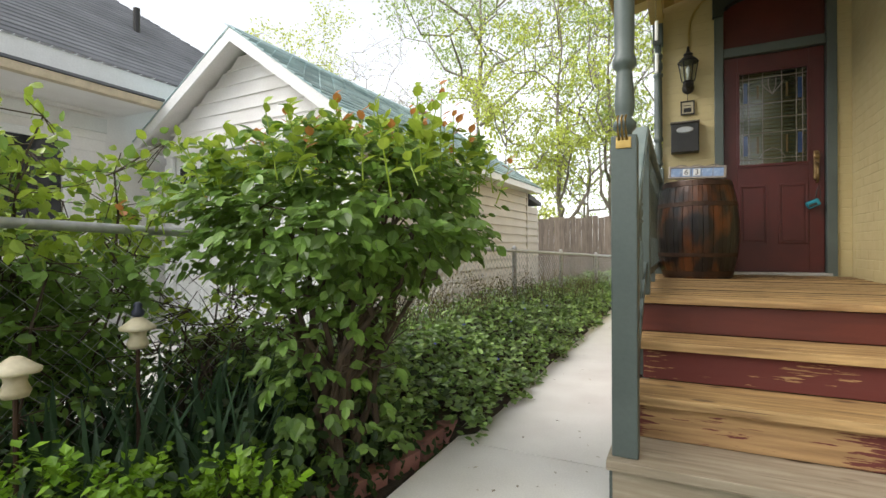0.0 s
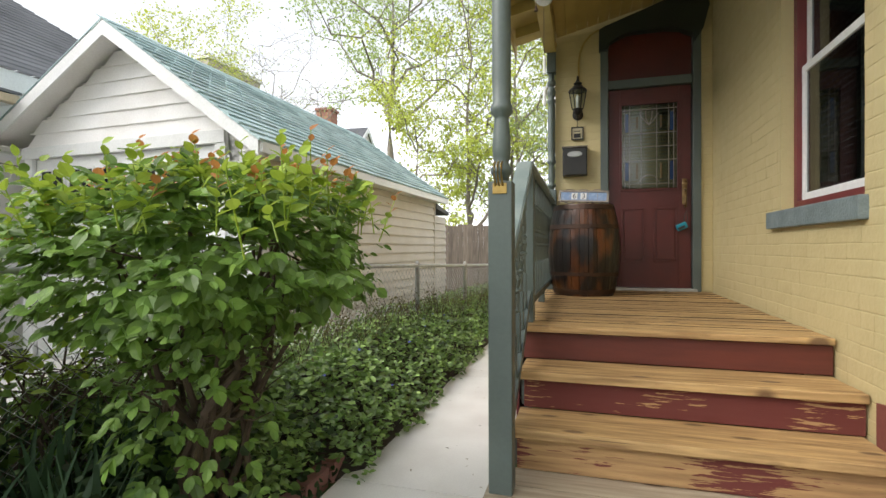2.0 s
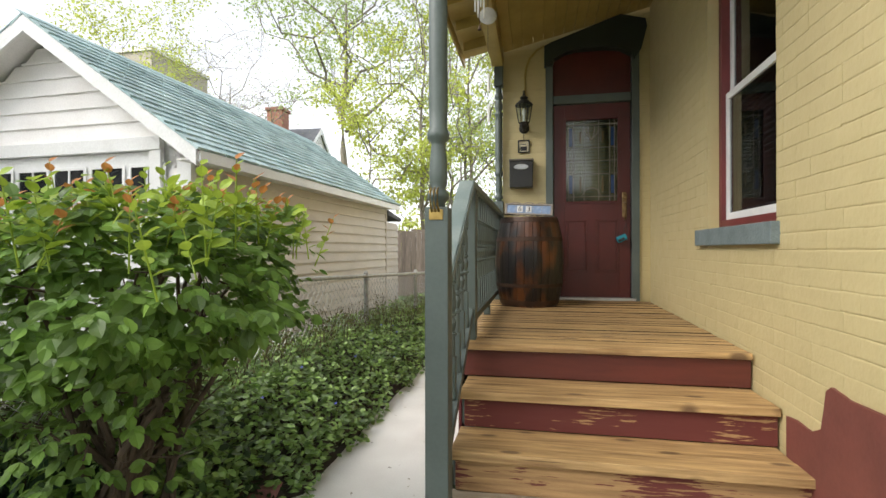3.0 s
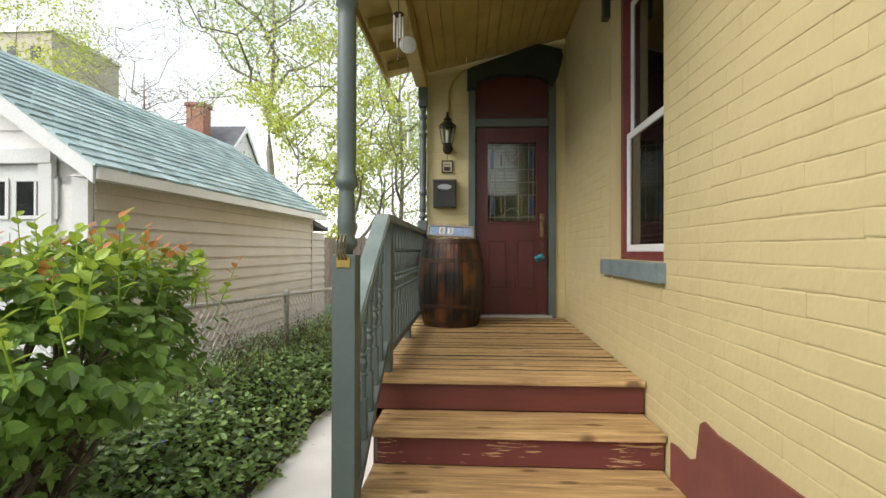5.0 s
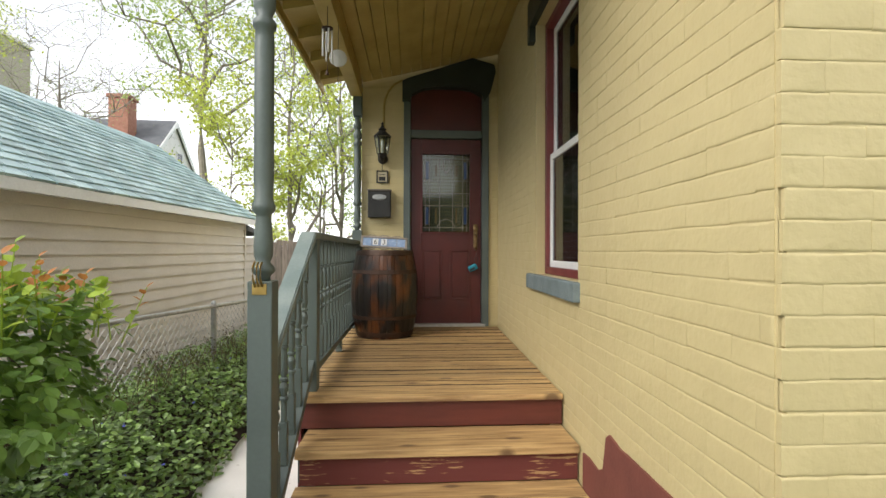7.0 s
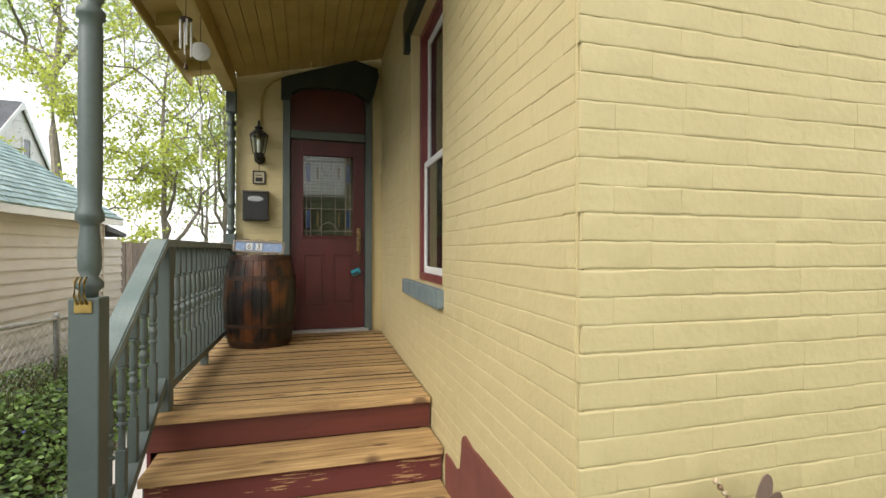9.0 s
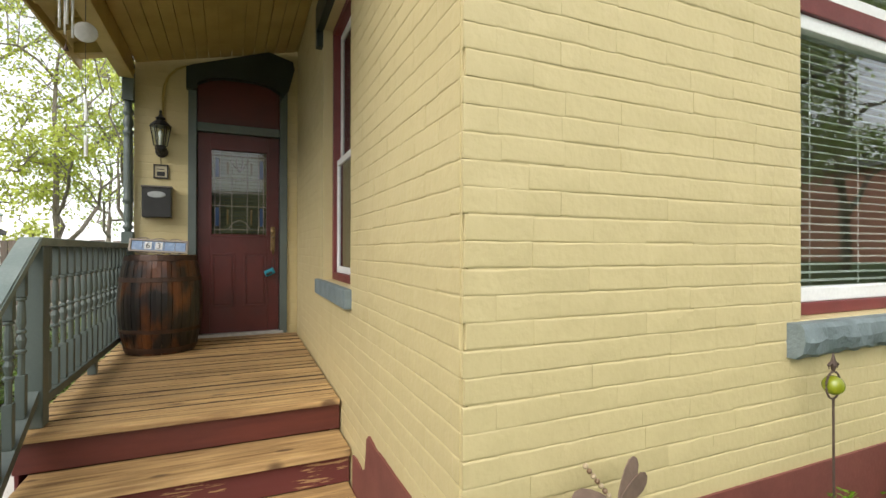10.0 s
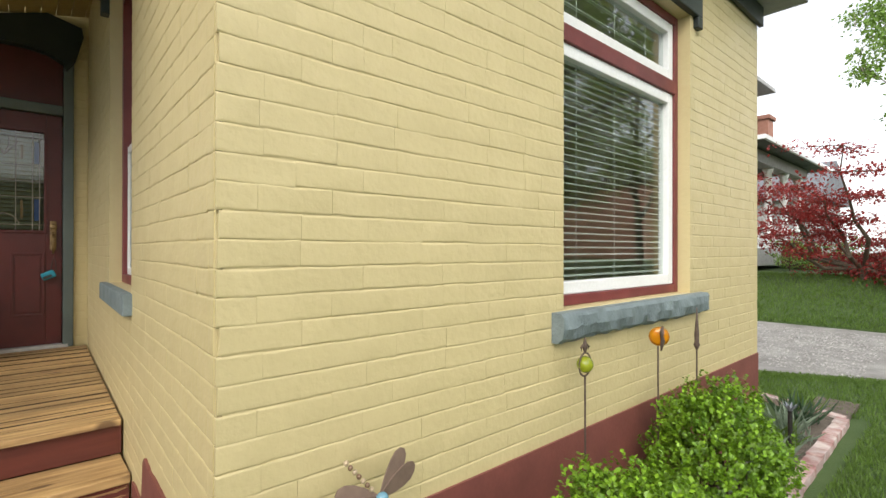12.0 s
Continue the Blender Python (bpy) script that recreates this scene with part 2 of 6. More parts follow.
# ---- mesh tools ----
def part(name, bm, material, parent=None, label="", smooth=False):
    """Links a bmesh (or a mesh) as one object under a thing or a part."""
    if isinstance(bm, bmesh.types.BMesh):
        me = bpy.data.meshes.new(name)
        bmesh.ops.recalc_face_normals(bm, faces=bm.faces[:])
        bm.to_mesh(me)
        bm.free()
        me.materials.append(material)
        if smooth:
            me.shade_smooth()
    else:
        me = bm
    ob = new(name, me)
    ob.parent = parent
    if label:
        ob["label"] = label
    return ob


def raw(name, verts, faces, material, smooth=False):
    me = bpy.data.meshes.new(name)
    me.from_pydata(verts, [], faces)
    me.materials.append(material)
    if smooth:
        me.shade_smooth()
    return me


def thing(name, m, label, category, group="", kind=""):
    ob = new(name)
    ob.matrix_world = m
    return tagged(ob, label, category, group, kind)


def box(bm, x0, x1, y0, y1, z0, z1, bevel=0.0, m=None):
    r = bmesh.ops.create_cube(bm, size=1)
    v = r["verts"]
    bmesh.ops.scale(bm, vec=(x1 - x0, y1 - y0, z1 - z0), verts=v)
    bmesh.ops.translate(bm, vec=((x0 + x1) / 2, (y0 + y1) / 2, (z0 + z1) / 2), verts=v)
    if bevel:
        e = list({e for q in v for e in q.link_edges})
        out = bmesh.ops.bevel(bm, geom=e, offset=bevel, segments=2, profile=0.6, affect="EDGES")
        v = list({q for f in out["faces"] for q in f.verts} | {q for q in v if q.is_valid})
    if m is not None:
        bmesh.ops.transform(bm, matrix=m, verts=v)
    return bm


def cube(*a, bevel=0.0, m=None):
    return box(bmesh.new(), *a, bevel=bevel, m=m)


def lathe(bm, profile, at=(0, 0, 0), seg=20, m=None):
    """A turned solid: profile of (radius, height)."""
    rings = []
    for r, z in profile:
        rings.append([bm.verts.new((at[0] + r * math.cos(2 * math.pi * i / seg), at[1] + r * math.sin(2 * math.pi * i / seg), at[2] + z)) for i in range(seg)])
    for a, b in zip(rings, rings[1:]):
        for i in range(seg):
            bm.faces.new((a[i], a[(i + 1) % seg], b[(i + 1) % seg], b[i]))
    bm.faces.new(rings[0][::-1])
    bm.faces.new(rings[-1])
    if m is not None:
        bmesh.ops.transform(bm, matrix=m, verts=[v for r in rings for v in r])
    return bm


def tube(bm, pts, radius, seg=8):
    """A round bar along points; radius one number or one a point."""
    pts = [Vector(p) for p in pts]
    rad = radius if isinstance(radius, (list, tuple)) else [radius] * len(pts)
    rings = []
    for i, p in enumerate(pts):
        d = (pts[min(i + 1, len(pts) - 1)] - pts[max(i - 1, 0)]).normalized()
        q = d.to_track_quat("Z", "Y")
        rings.append([bm.verts.new(p + q @ Vector((rad[i] * math.cos(2 * math.pi * k / seg), rad[i] * math.sin(2 * math.pi * k / seg), 0))) for k in range(seg)])
    for a, b in zip(rings, rings[1:]):
        for i in range(seg):
            bm.faces.new((a[i], a[(i + 1) % seg], b[(i + 1) % seg], b[i]))
    bm.faces.new(rings[0][::-1])
    bm.faces.new(rings[-1])
    return bm


def prism(bm, pts, push):
    """A flat outline pushed along a vector."""
    push = Vector(push)
    a = [bm.verts.new(Vector(p)) for p in pts]
    b = [bm.verts.new(Vector(p) + push) for p in pts]
    bm.faces.new(a[::-1])
    bm.faces.new(b)
    for i in range(len(a)):
        j = (i + 1) % len(a)
        bm.faces.new((a[i], a[j], b[j], b[i]))
    return bm


def slab_with_hole(bm, x0, x1, z0, z1, y0, y1, hole=None):
    if not hole:
        return box(bm, x0, x1, y0, y1, z0, z1)
    a, b, c, d = hole
    box(bm, x0, a, y0, y1, z0, z1)
    box(bm, b, x1, y0, y1, z0, z1)
    box(bm, a, b, y0, y1, z0, c)
    box(bm, a, b, y0, y1, d, z1)
    return bm


def picture_frame(bm, x0, x1, z0, z1, y0, y1, w, bevel=0.004):
    """Four butted bars round an opening, in the xz plane."""
    box(bm, x0, x0 + w, y0, y1, z0, z1, bevel)
    box(bm, x1 - w, x1, y0, y1, z0, z1, bevel)
    box(bm, x0 + w, x1 - w, y0, y1, z0, z0 + w, bevel)
    box(bm, x0 + w, x1 - w, y0, y1, z1 - w, z1, bevel)
    return bm

# ---- the yellow house ----
WALL_TURN = -91.35
DECK = 0.74
COURSE = 0.0739
FRONT = pose(1.196, 1.1, 0)
SIDE = pose(1.295, 5.3, 0, 0, 0, WALL_TURN)
BACK = pose(-0.2, 5.3, 0)
FRONT_WIN = (1.474, 2.86, 1.34, 3.12)
SIDE_WIN = (1.79, 2.75, 1.40, 3.22)
DOOR_HOLE = (0.455, 1.39, 0.74, 3.36)

wall_front = tagged(part("wall_front", slab_with_hole(bmesh.new(), 0.015, 4.214, -0.2, 3.62, 0.0029, 0.3, FRONT_WIN), YELLOW), "front wall of yellow painted brick", "wall", kind="structure")
wall_front.matrix_world = FRONT
wall_side = tagged(part("wall_side", slab_with_hole(bmesh.new(), 0, 4.185, -0.2, 3.9, 0.0029, 0.3, SIDE_WIN), YELLOW), "porch side wall of yellow painted brick", "wall", kind="structure")
wall_side.matrix_world = SIDE
wall_porch = tagged(part("wall_porch", slab_with_hole(bmesh.new(), 0, 1.6, -0.2, 3.9, 0.0029, 0.3, DOOR_HOLE), YELLOW), "yellow brick wall round the front door", "wall", kind="structure")
wall_porch.matrix_world = BACK
for nm, a in (("wall_right", (5.13, 5.40, 1.42, 9.0, -0.2, 3.62)), ("wall_back", (-0.2, 5.40, 9.01, 9.25, -0.2, 3.62)), ("wall_left", (-0.19, 0.06, 5.62, 9.0, -0.2, 3.62))):
    tagged(part(nm, cube(*a), YELLOW), "plain yellow painted brick wall", "wall", kind="structure")
bm = cube(1.62, 5.1, 1.45, 8.95, 0.4, 0.6)
box(bm, 0.07, 1.619, 5.62, 8.95, 0.4, 0.6)
tagged(part("floor", bm, DARK_ROOM), "dark floor inside the house", "floor", kind="structure")
bm = cube(1.62, 5.12, 1.41, 9.0, 3.45, 3.55)
box(bm, 0.0, 1.619, 5.61, 9.0, 3.45, 3.55)
tagged(part("ceiling", bm, DARK_ROOM), "plain ceiling inside the house", "ceiling", kind="structure")

# painted plinth
bm = bmesh.new()
box(bm, -0.006, 4.222, -0.008, 0.006, -0.2, 0.768, 0.004)
part("plinth", bm, RED_BASE, wall_front, "dark red painted plinth")
bm = bmesh.new()
prism(bm, [(4.186, -0.01, -0.2), (4.186, -0.01, 0.768), (3.30, -0.01, 0.745), (3.20, -0.01, 0.76), (3.165, -0.01, 0.735), (3.15, -0.01, 0.66), (3.13, -0.01, 0.58), (3.06, -0.01, 0.545), (2.94, -0.01, 0.55),
           (2.86, -0.01, 0.54), (2.86, -0.01, -0.2)], (0, 0.016, 0))
part("plinth", bm, RED_BASE, wall_side, "dark red plinth with a ragged end")

# sills, lintels and frieze
def stone_sill(name, x0, x1, z0, z1, parent):
    bm = bmesh.new()
    n = 70
    rows = []
    for i in range(n + 1):
        x = x0 + (x1 - x0) * i / n
        j = lambda s, a: a * noise.noise(Vector((x * 15 + s, s * 3.1, z0 * 5)))
        rows.append([bm.verts.new(p) for p in ((x, 0.12, z1), (x, -0.05 + j(1, 0.003), z1 - 0.003), (x, -0.062 + j(2, 0.008), z1 - 0.02),
                                               (x, -0.066 + j(3, 0.02), (z0 + z1) / 2 + j(7, 0.012)), (x, -0.055 + j(4, 0.016), z0 + 0.018 + j(5, 0.012)), (x, -0.03, z0 + j(6, 0.01)), (x, 0.12, z0))])
    for a, b in zip(rows, rows[1:]):
        for k in range(7):
            bm.faces.new((a[k], b[k], b[(k + 1) % 7], a[(k + 1) % 7]))
    bm.faces.new(rows[0])
    bm.faces.new(rows[-1][::-1])
    return part(name, bm, STONE, parent, "rough grey painted stone sill")


# front window: large pane under a transom
x0, x1, z0, z1 = FRONT_WIN
window_1 = thing("window_1", FRONT, "white framed window with blinds and transom", "window", kind="structure")
stone_sill("window_sill", x0 - 0.09, x1 + 0.16, 1.205, 1.338, window_1)
bm = bmesh.new()
picture_frame(bm, x0 - 0.03, x1 - 0.002, z0 + 0.002, z1, 0.075, 0.16, 0.052)
box(bm, x0 + 0.022, x1 - 0.054, 0.07, 0.155, 2.615, 2.70, 0.005)
part("casing", bm, RED_TRIM, window_1, "dark red window casing")
for a, b in ((z0 + 0.055, 2.614), (2.701, z1 - 0.053)):
    bm = picture_frame(bmesh.new(), x0 + 0.024, x1 - 0.056, a, b, 0.085, 0.15, 0.062, 0.006)
    fr = part("window_frame", bm, WHITE, window_1, "white vinyl sash frame")
    pn = part("pane", cube(x0 + 0.08, x1 - 0.112, 0.118, 0.122, a + 0.055, b - 0.055), GLASS, fr)
    pn.visible_shadow = False
z = z0 + 0.14
slat = raw("slat", [(0, 0, -0.004), (1.19, 0, -0.004), (1.19, 0, 0), (0, 0, 0), (1.19, 0.016, 0.003), (0, 0.016, 0.003), (1.19, 0.032, 0), (0, 0.032, 0)], [(0, 1, 2, 3), (3, 2, 4, 5), (5, 4, 6, 7), (0, 7, 6, 1)], BLIND)
while z < 2.56:
    ob = part("slat", slat, None, window_1)
    ob.location, ob.rotation_euler = (x0 + 0.09, 0.135, z), (radians(10), 0, 0)
    z += 0.036
for k in range(3):
    ob = part("slat", slat, None, window_1)
    ob.location, ob.rotation_euler = (x0 + 0.09, 0.17, 2.80 + k * 0.09), (radians(10), 0, 0)
for x in (x0 + 0.3, x0 + 0.68, x0 + 1.05):
    part("cord", tube(bmesh.new(), [(x, 0.132, z0 + 0.08), (x, 0.132, 3.05)], 0.0022, 5), BLIND, window_1)
bm = bmesh.new()
box(bm, x0 - 0.11, x1 + 0.12, -0.035, 0.2, z1 + 0.002, z1 + 0.15, 0.008)
box(bm, x1 + 0.05, x1 + 0.12, -0.035, 0.06, z1 - 0.07, z1 + 0.001, 0.006)
box(bm, x0 - 0.11, x0 - 0.04, -0.035, 0.06, z1 - 0.07, z1 + 0.001, 0.006)
part("window_hood", bm, GREEN_DARK, window_1, "dark green window hood")

# side window: double hung
x0, x1, z0, z1 = SIDE_WIN
window_2 = thing("window_2", SIDE, "white double-hung sash window, dark red casing", "window", kind="structure")
stone = cube(x0 - 0.15, x1 + 0.035, -0.04, 0.12, 1.292, 1.398, bevel=0.008)
part("window_sill", stone, STONE, window_2, "grey painted stone sill")
bm = picture_frame(bmesh.new(), x0 + 0.002, x1 + 0.03, z0 + 0.002, z1, 0.066, 0.16, 0.05)
part("casing", bm, RED_TRIM, window_2, "dark red window casing")
for a, b, y in ((z0 + 0.053, 2.26, 0.09), (2.215, z1 - 0.052, 0.115)):
    fr = part("sash", picture_frame(bmesh.new(), x0 + 0.054, x1 - 0.02, a, b, y, y + 0.024, 0.045, 0.004), WHITE, window_2, "white sash frame")
    pn = part("pane", cube(x0 + 0.095, x1 - 0.06, y + 0.01, y + 0.013, a + 0.04, b - 0.04), GLASS_DARK, fr)
    pn.visible_shadow = False
slat2 = raw("slat", [(0, 0, -0.004), (0.76, 0, -0.004), (0.76, 0, 0), (0, 0, 0), (0.76, 0.016, 0.003), (0, 0.016, 0.003), (0.76, 0.032, 0), (0, 0.032, 0)], [(0, 1, 2, 3), (3, 2, 4, 5), (5, 4, 6, 7), (0, 7, 6, 1)], BLIND)
for k in range(46):
    ob = part("slat", slat2, None, window_2)
    ob.location, ob.rotation_euler = (x0 + 0.09, 0.145, z0 + 0.12 + k * 0.036), (radians(10), 0, 0)
bm = bmesh.new()
box(bm, x0 - 0.1, x1 + 0.1, -0.045, 0.2, z1 + 0.002, z1 + 0.2, 0.008)
box(bm, x0 - 0.1, x0 - 0.02, -0.045, 0.05, z1 - 0.11, z1 + 0.001, 0.006)
part("window_hood", bm, GREEN_DARK, window_2, "dark green window hood")

# front door with casing, transom panel and arched hood
door_1 = thing("door_1", pose(-0.2, 5.3, 0), "dark red panelled door with leaded glass", "door", kind="structure")
bm = bmesh.new()
box(bm, 0.456, 0.53, -0.03, 0.12, DECK, 3.33, 0.006)
box(bm, 1.315, 1.389, -0.03, 0.12, DECK, 3.33, 0.006)
box(bm, 0.531, 1.314, -0.015, 0.12, 2.80, 2.885, 0.006)
part("casing", bm, GREEN, door_1, "grey green door casing")
bm = bmesh.new()
hood = [(0.44, 3.19), (0.44, 3.40), (0.50, 3.43), (1.20, 3.665), (1.44, 3.60), (1.455, 3.52), (1.40, 3.30), (1.33, 3.19)]
arch = [(1.31, 3.26), (1.2, 3.32), (1.05, 3.345), (0.92, 3.35), (0.78, 3.345), (0.65, 3.32), (0.54, 3.26), (0.53, 3.19)]
prism(bm, [(x, -0.07, z) for x, z in hood + arch], (0, 0.16, 0))
part("door_hood", bm, GREEN_DARK, door_1, "dark green arched door hood")
part("transom_panel", cube(0.531, 1.314, 0.03, 0.08, 2.886, 3.345, bevel=0.004), RED_WOOD, door_1, "dark red transom panel")
part("threshold", cube(0.50, 1.35, -0.05, 0.1, DECK + 0.001, DECK + 0.028, bevel=0.004), STEEL, door_1, "worn metal threshold")
# slab: stiles and rails round the glass, then two raised panels
bm = bmesh.new()
DX0, DX1 = 0.536, 1.309
D0 = DECK + 0.03
box(bm, DX0, DX0 + 0.113, 0.03, 0.075, D0, 2.795, 0.003)
box(bm, DX1 - 0.11, DX1, 0.03, 0.075, D0, 2.795, 0.003)
box(bm, DX0 + 0.113, DX1 - 0.11, 0.03, 0.075, 2.645, 2.795, 0.003)
box(bm, DX0 + 0.113, DX1 - 0.11, 0.03, 0.075, D0, 1.76, 0.003)
leaf = part("door_slab", bm, RED_WOOD, door_1, "dark red painted door slab")
for a, b in ((0.66, 0.885), (0.965, 1.19)):
    bm = picture_frame(bmesh.new(), a, b, 1.03, 1.58, 0.02, 0.031, 0.018, 0.003)
    box(bm, a + 0.03, b - 0.03, 0.022, 0.031, 1.06, 1.55, 0.004)
    part("raised_panel", bm, RED_WOOD, door_1)
bm = picture_frame(bmesh.new(), 0.642, 1.206, 1.752, 2.652, 0.018, 0.05, 0.022, 0.003)
part("glass_frame", bm, RED_WOOD, door_1)

# ---- porch ----
SIDE_X = lambda y: 1.196 + 0.0236 * (y - 1.1)
PX = -0.245
porch = thing("porch_deck", pose(0, 0, 0), "oiled wooden porch deck on dark red risers", "porch", kind="structure")
rng = random.Random(4)


# dirty edge wood, its colour also carrying the shade of the gaps
PLANK_EDGE = mat("dirty plank edge with gap shade", (0.055, 0.032, 0.017), 0.8, (0.035, 0.02, 0.011), 5, 60, 0.3)


def board(name, x0, x1, y0, y1, z0, z1, material, parent, label="", dirty=False):
    bm = cube(-(x1 - x0) / 2, (x1 - x0) / 2, -(y1 - y0) / 2, (y1 - y0) / 2, -(z1 - z0) / 2, (z1 - z0) / 2, bevel=0.0045)
    ob = part(name, bm, material, parent, label)
    # faces towards a gap take the dark colour: dirt plus painted gap shade
    if dirty:
        ob.data.materials.append(PLANK_EDGE)
        for p in ob.data.polygons:
            if abs(p.normal.y) > 0.6:
                p.material_index = 1
    ob.location = ((x0 + x1) / 2, (y0 + y1) / 2, (z0 + z1) / 2)
    return ob


y = 2.78
first = True
while y < 5.26:
    w = 0.13 if first else 0.082
    b = board("plank", PX - 0.06 + rng.uniform(-0.006, 0.006), SIDE_X(y) - 0.012, y, y + w, DECK - 0.034, DECK - rng.uniform(0, 0.007), PLANK, porch, dirty=not first)
    b.rotation_euler = (0, 0, radians(rng.uniform(-0.12, 0.12)))
    y += w + rng.uniform(0.008, 0.017)
    first = False
part("joist_frame", cube(PX - 0.03, 1.2, 2.86, 5.29, 0.3, 0.5), SOIL, porch, "dark framing under the deck")
part("fascia", cube(PX - 0.05, PX - 0.031, 2.84, 5.29, 0.02, DECK - 0.036, bevel=0.003), RED_TRIM, porch, "dark red side fascia")
stairs = thing("porch_stairs", pose(0, 0, 0), "worn wooden stairs with flaking dark red risers", "stairs", kind="structure")
for k, (front, mat_r, mat_t) in enumerate(((1.93, PLANK_GREY, PLANK_GREY), (2.205, RISER_BARE, PLANK), (2.49, RISER_WORN, PLANK), (2.78, RISER, None))):
    z = 0.188 + 0.184 * k
    right = SIDE_X(front) - 0.008
    left = PX - 0.065 if k == 0 else PX + 0.012
    board("riser", left + 0.02 if k < 3 else PX - 0.05, right, front + 0.028, front + 0.05, z - 0.184 if k else 0.0, z - 0.04, mat_r, stairs)
    if mat_t:
        board("tread", left, right, front, front + 0.145, z - 0.04, z, mat_t, stairs)
        board("tread", left, right, front + 0.151, front + 0.318, z - 0.04, z - 0.003, mat_t, stairs, dirty=True)
    if k < 3:
        part("stringer", cube(left + 0.005, left + 0.03, front + 0.06, 2.82, max(0, z - 0.18), z - 0.041), GREEN, stairs)


def turned(z0, z1, r):
    """Profile of a turned post between heights, with rings near the ends."""
    h = z1 - z0
    p = [(r * 0.62, 0), (r * 0.62, 0.02), (r * 0.98, 0.035), (r * 0.98, 0.055), (r * 0.6, 0.075), (r * 0.8, 0.10), (r * 0.84, 0.14), (r * 0.76, 0.20), (r * 0.66, 0.25), (r * 0.66, 0.265), (r, 0.28), (r, 0.305),
         (r * 0.8, 0.325), (r * 0.86, 0.42)]
    q = [(r * 0.84, 0.36), (r * 0.78, 0.315), (r, 0.305), (r, 0.28), (r * 0.62, 0.262), (r * 0.92, 0.23), (r * 0.98, 0.19), (r * 0.7, 0.15), (r * 0.7, 0.135), (r, 0.12), (r, 0.09), (r * 0.7, 0.07), (r * 0.7, 0)]
    return [(a, z0 + b) for a, b in p] + [(a, z1 - b) for a, b in q]


def porch_post(at, foot, square, top, label):
    t = thing("porch_post", pose(*at), label, "post", "turned porch posts")
    part("square_base", cube(-0.048, 0.048, -0.048, 0.048, foot, square, bevel=0.006), GREEN, t)
    part("turned_shaft", lathe(bmesh.new(), turned(square, top, 0.045), seg=24), GREEN, t, smooth=True)
    part("square_head", cube(-0.046, 0.046, -0.046, 0.046, top, 3.36, bevel=0.005), GREEN, t)
    return t


post_1 = porch_post((PX, 2.02, 0), 0.189, 1.44, 2.76, "grey green turned porch post on the bottom step")
post_2 = porch_post((PX + 0.01, 5.235, 0), DECK + 0.001, 1.78, 3.0, "grey green turned post against the yellow wall")
part("rosette", lathe(bmesh.new(), [(0.06, 0), (0.06, 0.012), (0.045, 0.02), (0.03, 0.016), (0.024, 0.03), (0.001, 0.034)], seg=20, m=pose(0.0, -0.05, 3.27, 90)), YELLOW_WOOD, post_2, "carved yellow rosette", True)

# handrail with turned balusters
BAL = [(0.014, 0), (0.014, 0.16), (0.022, 0.165), (0.022, 0.18), (0.012, 0.19), (0.018, 0.23), (0.021, 0.26), (0.012, 0.30), (0.02, 0.31), (0.02, 0.325), (0.012, 0.335), (0.019, 0.38), (0.016, 0.5), (0.012, 0.545), (0.021, 0.55),
       (0.021, 0.565), (0.013, 0.575)]


def baluster(parent, x, y, z0, z1):
    bm = cube(x - 0.019, x + 0.019, y - 0.019, y + 0.019, z0, z0 + 0.2, bevel=0.003)
    box(bm, x - 0.019, x + 0.019, y - 0.019, y + 0.019, z1 - 0.16, z1, 0.003)
    h = z1 - z0 - 0.36
    lathe(bm, [(r, z * h / 0.575) for r, z in BAL], (x, y, z0 + 0.2), 10)
    return part("baluster", bm, GREEN, parent)


rail = thing("porch_railing", pose(0, 0, 0), "grey green wooden railing with turned balusters", "railing")
part("newel", cube(PX - 0.045, PX + 0.045, 2.885, 2.975, DECK + 0.001, 1.63, bevel=0.005), GREEN, rail)
bm = cube(PX - 0.045, PX + 0.045, 2.86, 5.186, 1.631, 1.672, bevel=0.008)
part("top_rail", bm, GREEN_WORN, rail, "worn grey green top rail")
part("bottom_rail", cube(PX - 0.03, PX + 0.03, 2.976, 5.186, DECK + 0.09, DECK + 0.135, bevel=0.005), GREEN, rail)
part("foot_block", cube(PX - 0.025, PX + 0.025, 4.0, 4.06, DECK + 0.001, DECK + 0.089, bevel=0.004), GREEN, rail)
for k in range(15):
    baluster(rail, PX, 3.09 + k * 0.142, DECK + 0.136, 1.63)
stair_rail = thing("stair_railing", pose(0, 0, 0), "sloping worn grey green stair handrail with balusters", "railing")
SL = 0.65
zr = lambda yy: 1.672 - SL * (2.86 - yy)
bm = bmesh.new()
prism(bm, [(PX - 0.045, 2.07, zr(2.07)), (PX - 0.045, 2.859, zr(2.859)), (PX - 0.045, 2.859, zr(2.859) - 0.05), (PX - 0.045, 2.07, zr(2.07) - 0.05)], (0.09, 0, 0))
bmesh.ops.bevel(bm, geom=bm.edges[:], offset=0.007, segments=2, affect="EDGES")
part("handrail", bm, GREEN_WORN, stair_rail, "worn grey green handrail")
bm = bmesh.new()
zb = lambda yy: 0.91 - SL * (2.86 - yy)
prism(bm, [(PX - 0.03, 2.07, zb(2.07)), (PX - 0.03, 2.884, zb(2.884)), (PX - 0.03, 2.884, zb(2.884) - 0.055), (PX - 0.03, 2.07, zb(2.07) - 0.055)], (0.06, 0, 0))
part("lower_rail", bm, GREEN, stair_rail)
for yy in (2.2, 2.34, 2.48, 2.62, 2.76):
    baluster(stair_rail, PX, yy, zb(yy) - 0.01, zr(yy) - 0.052)

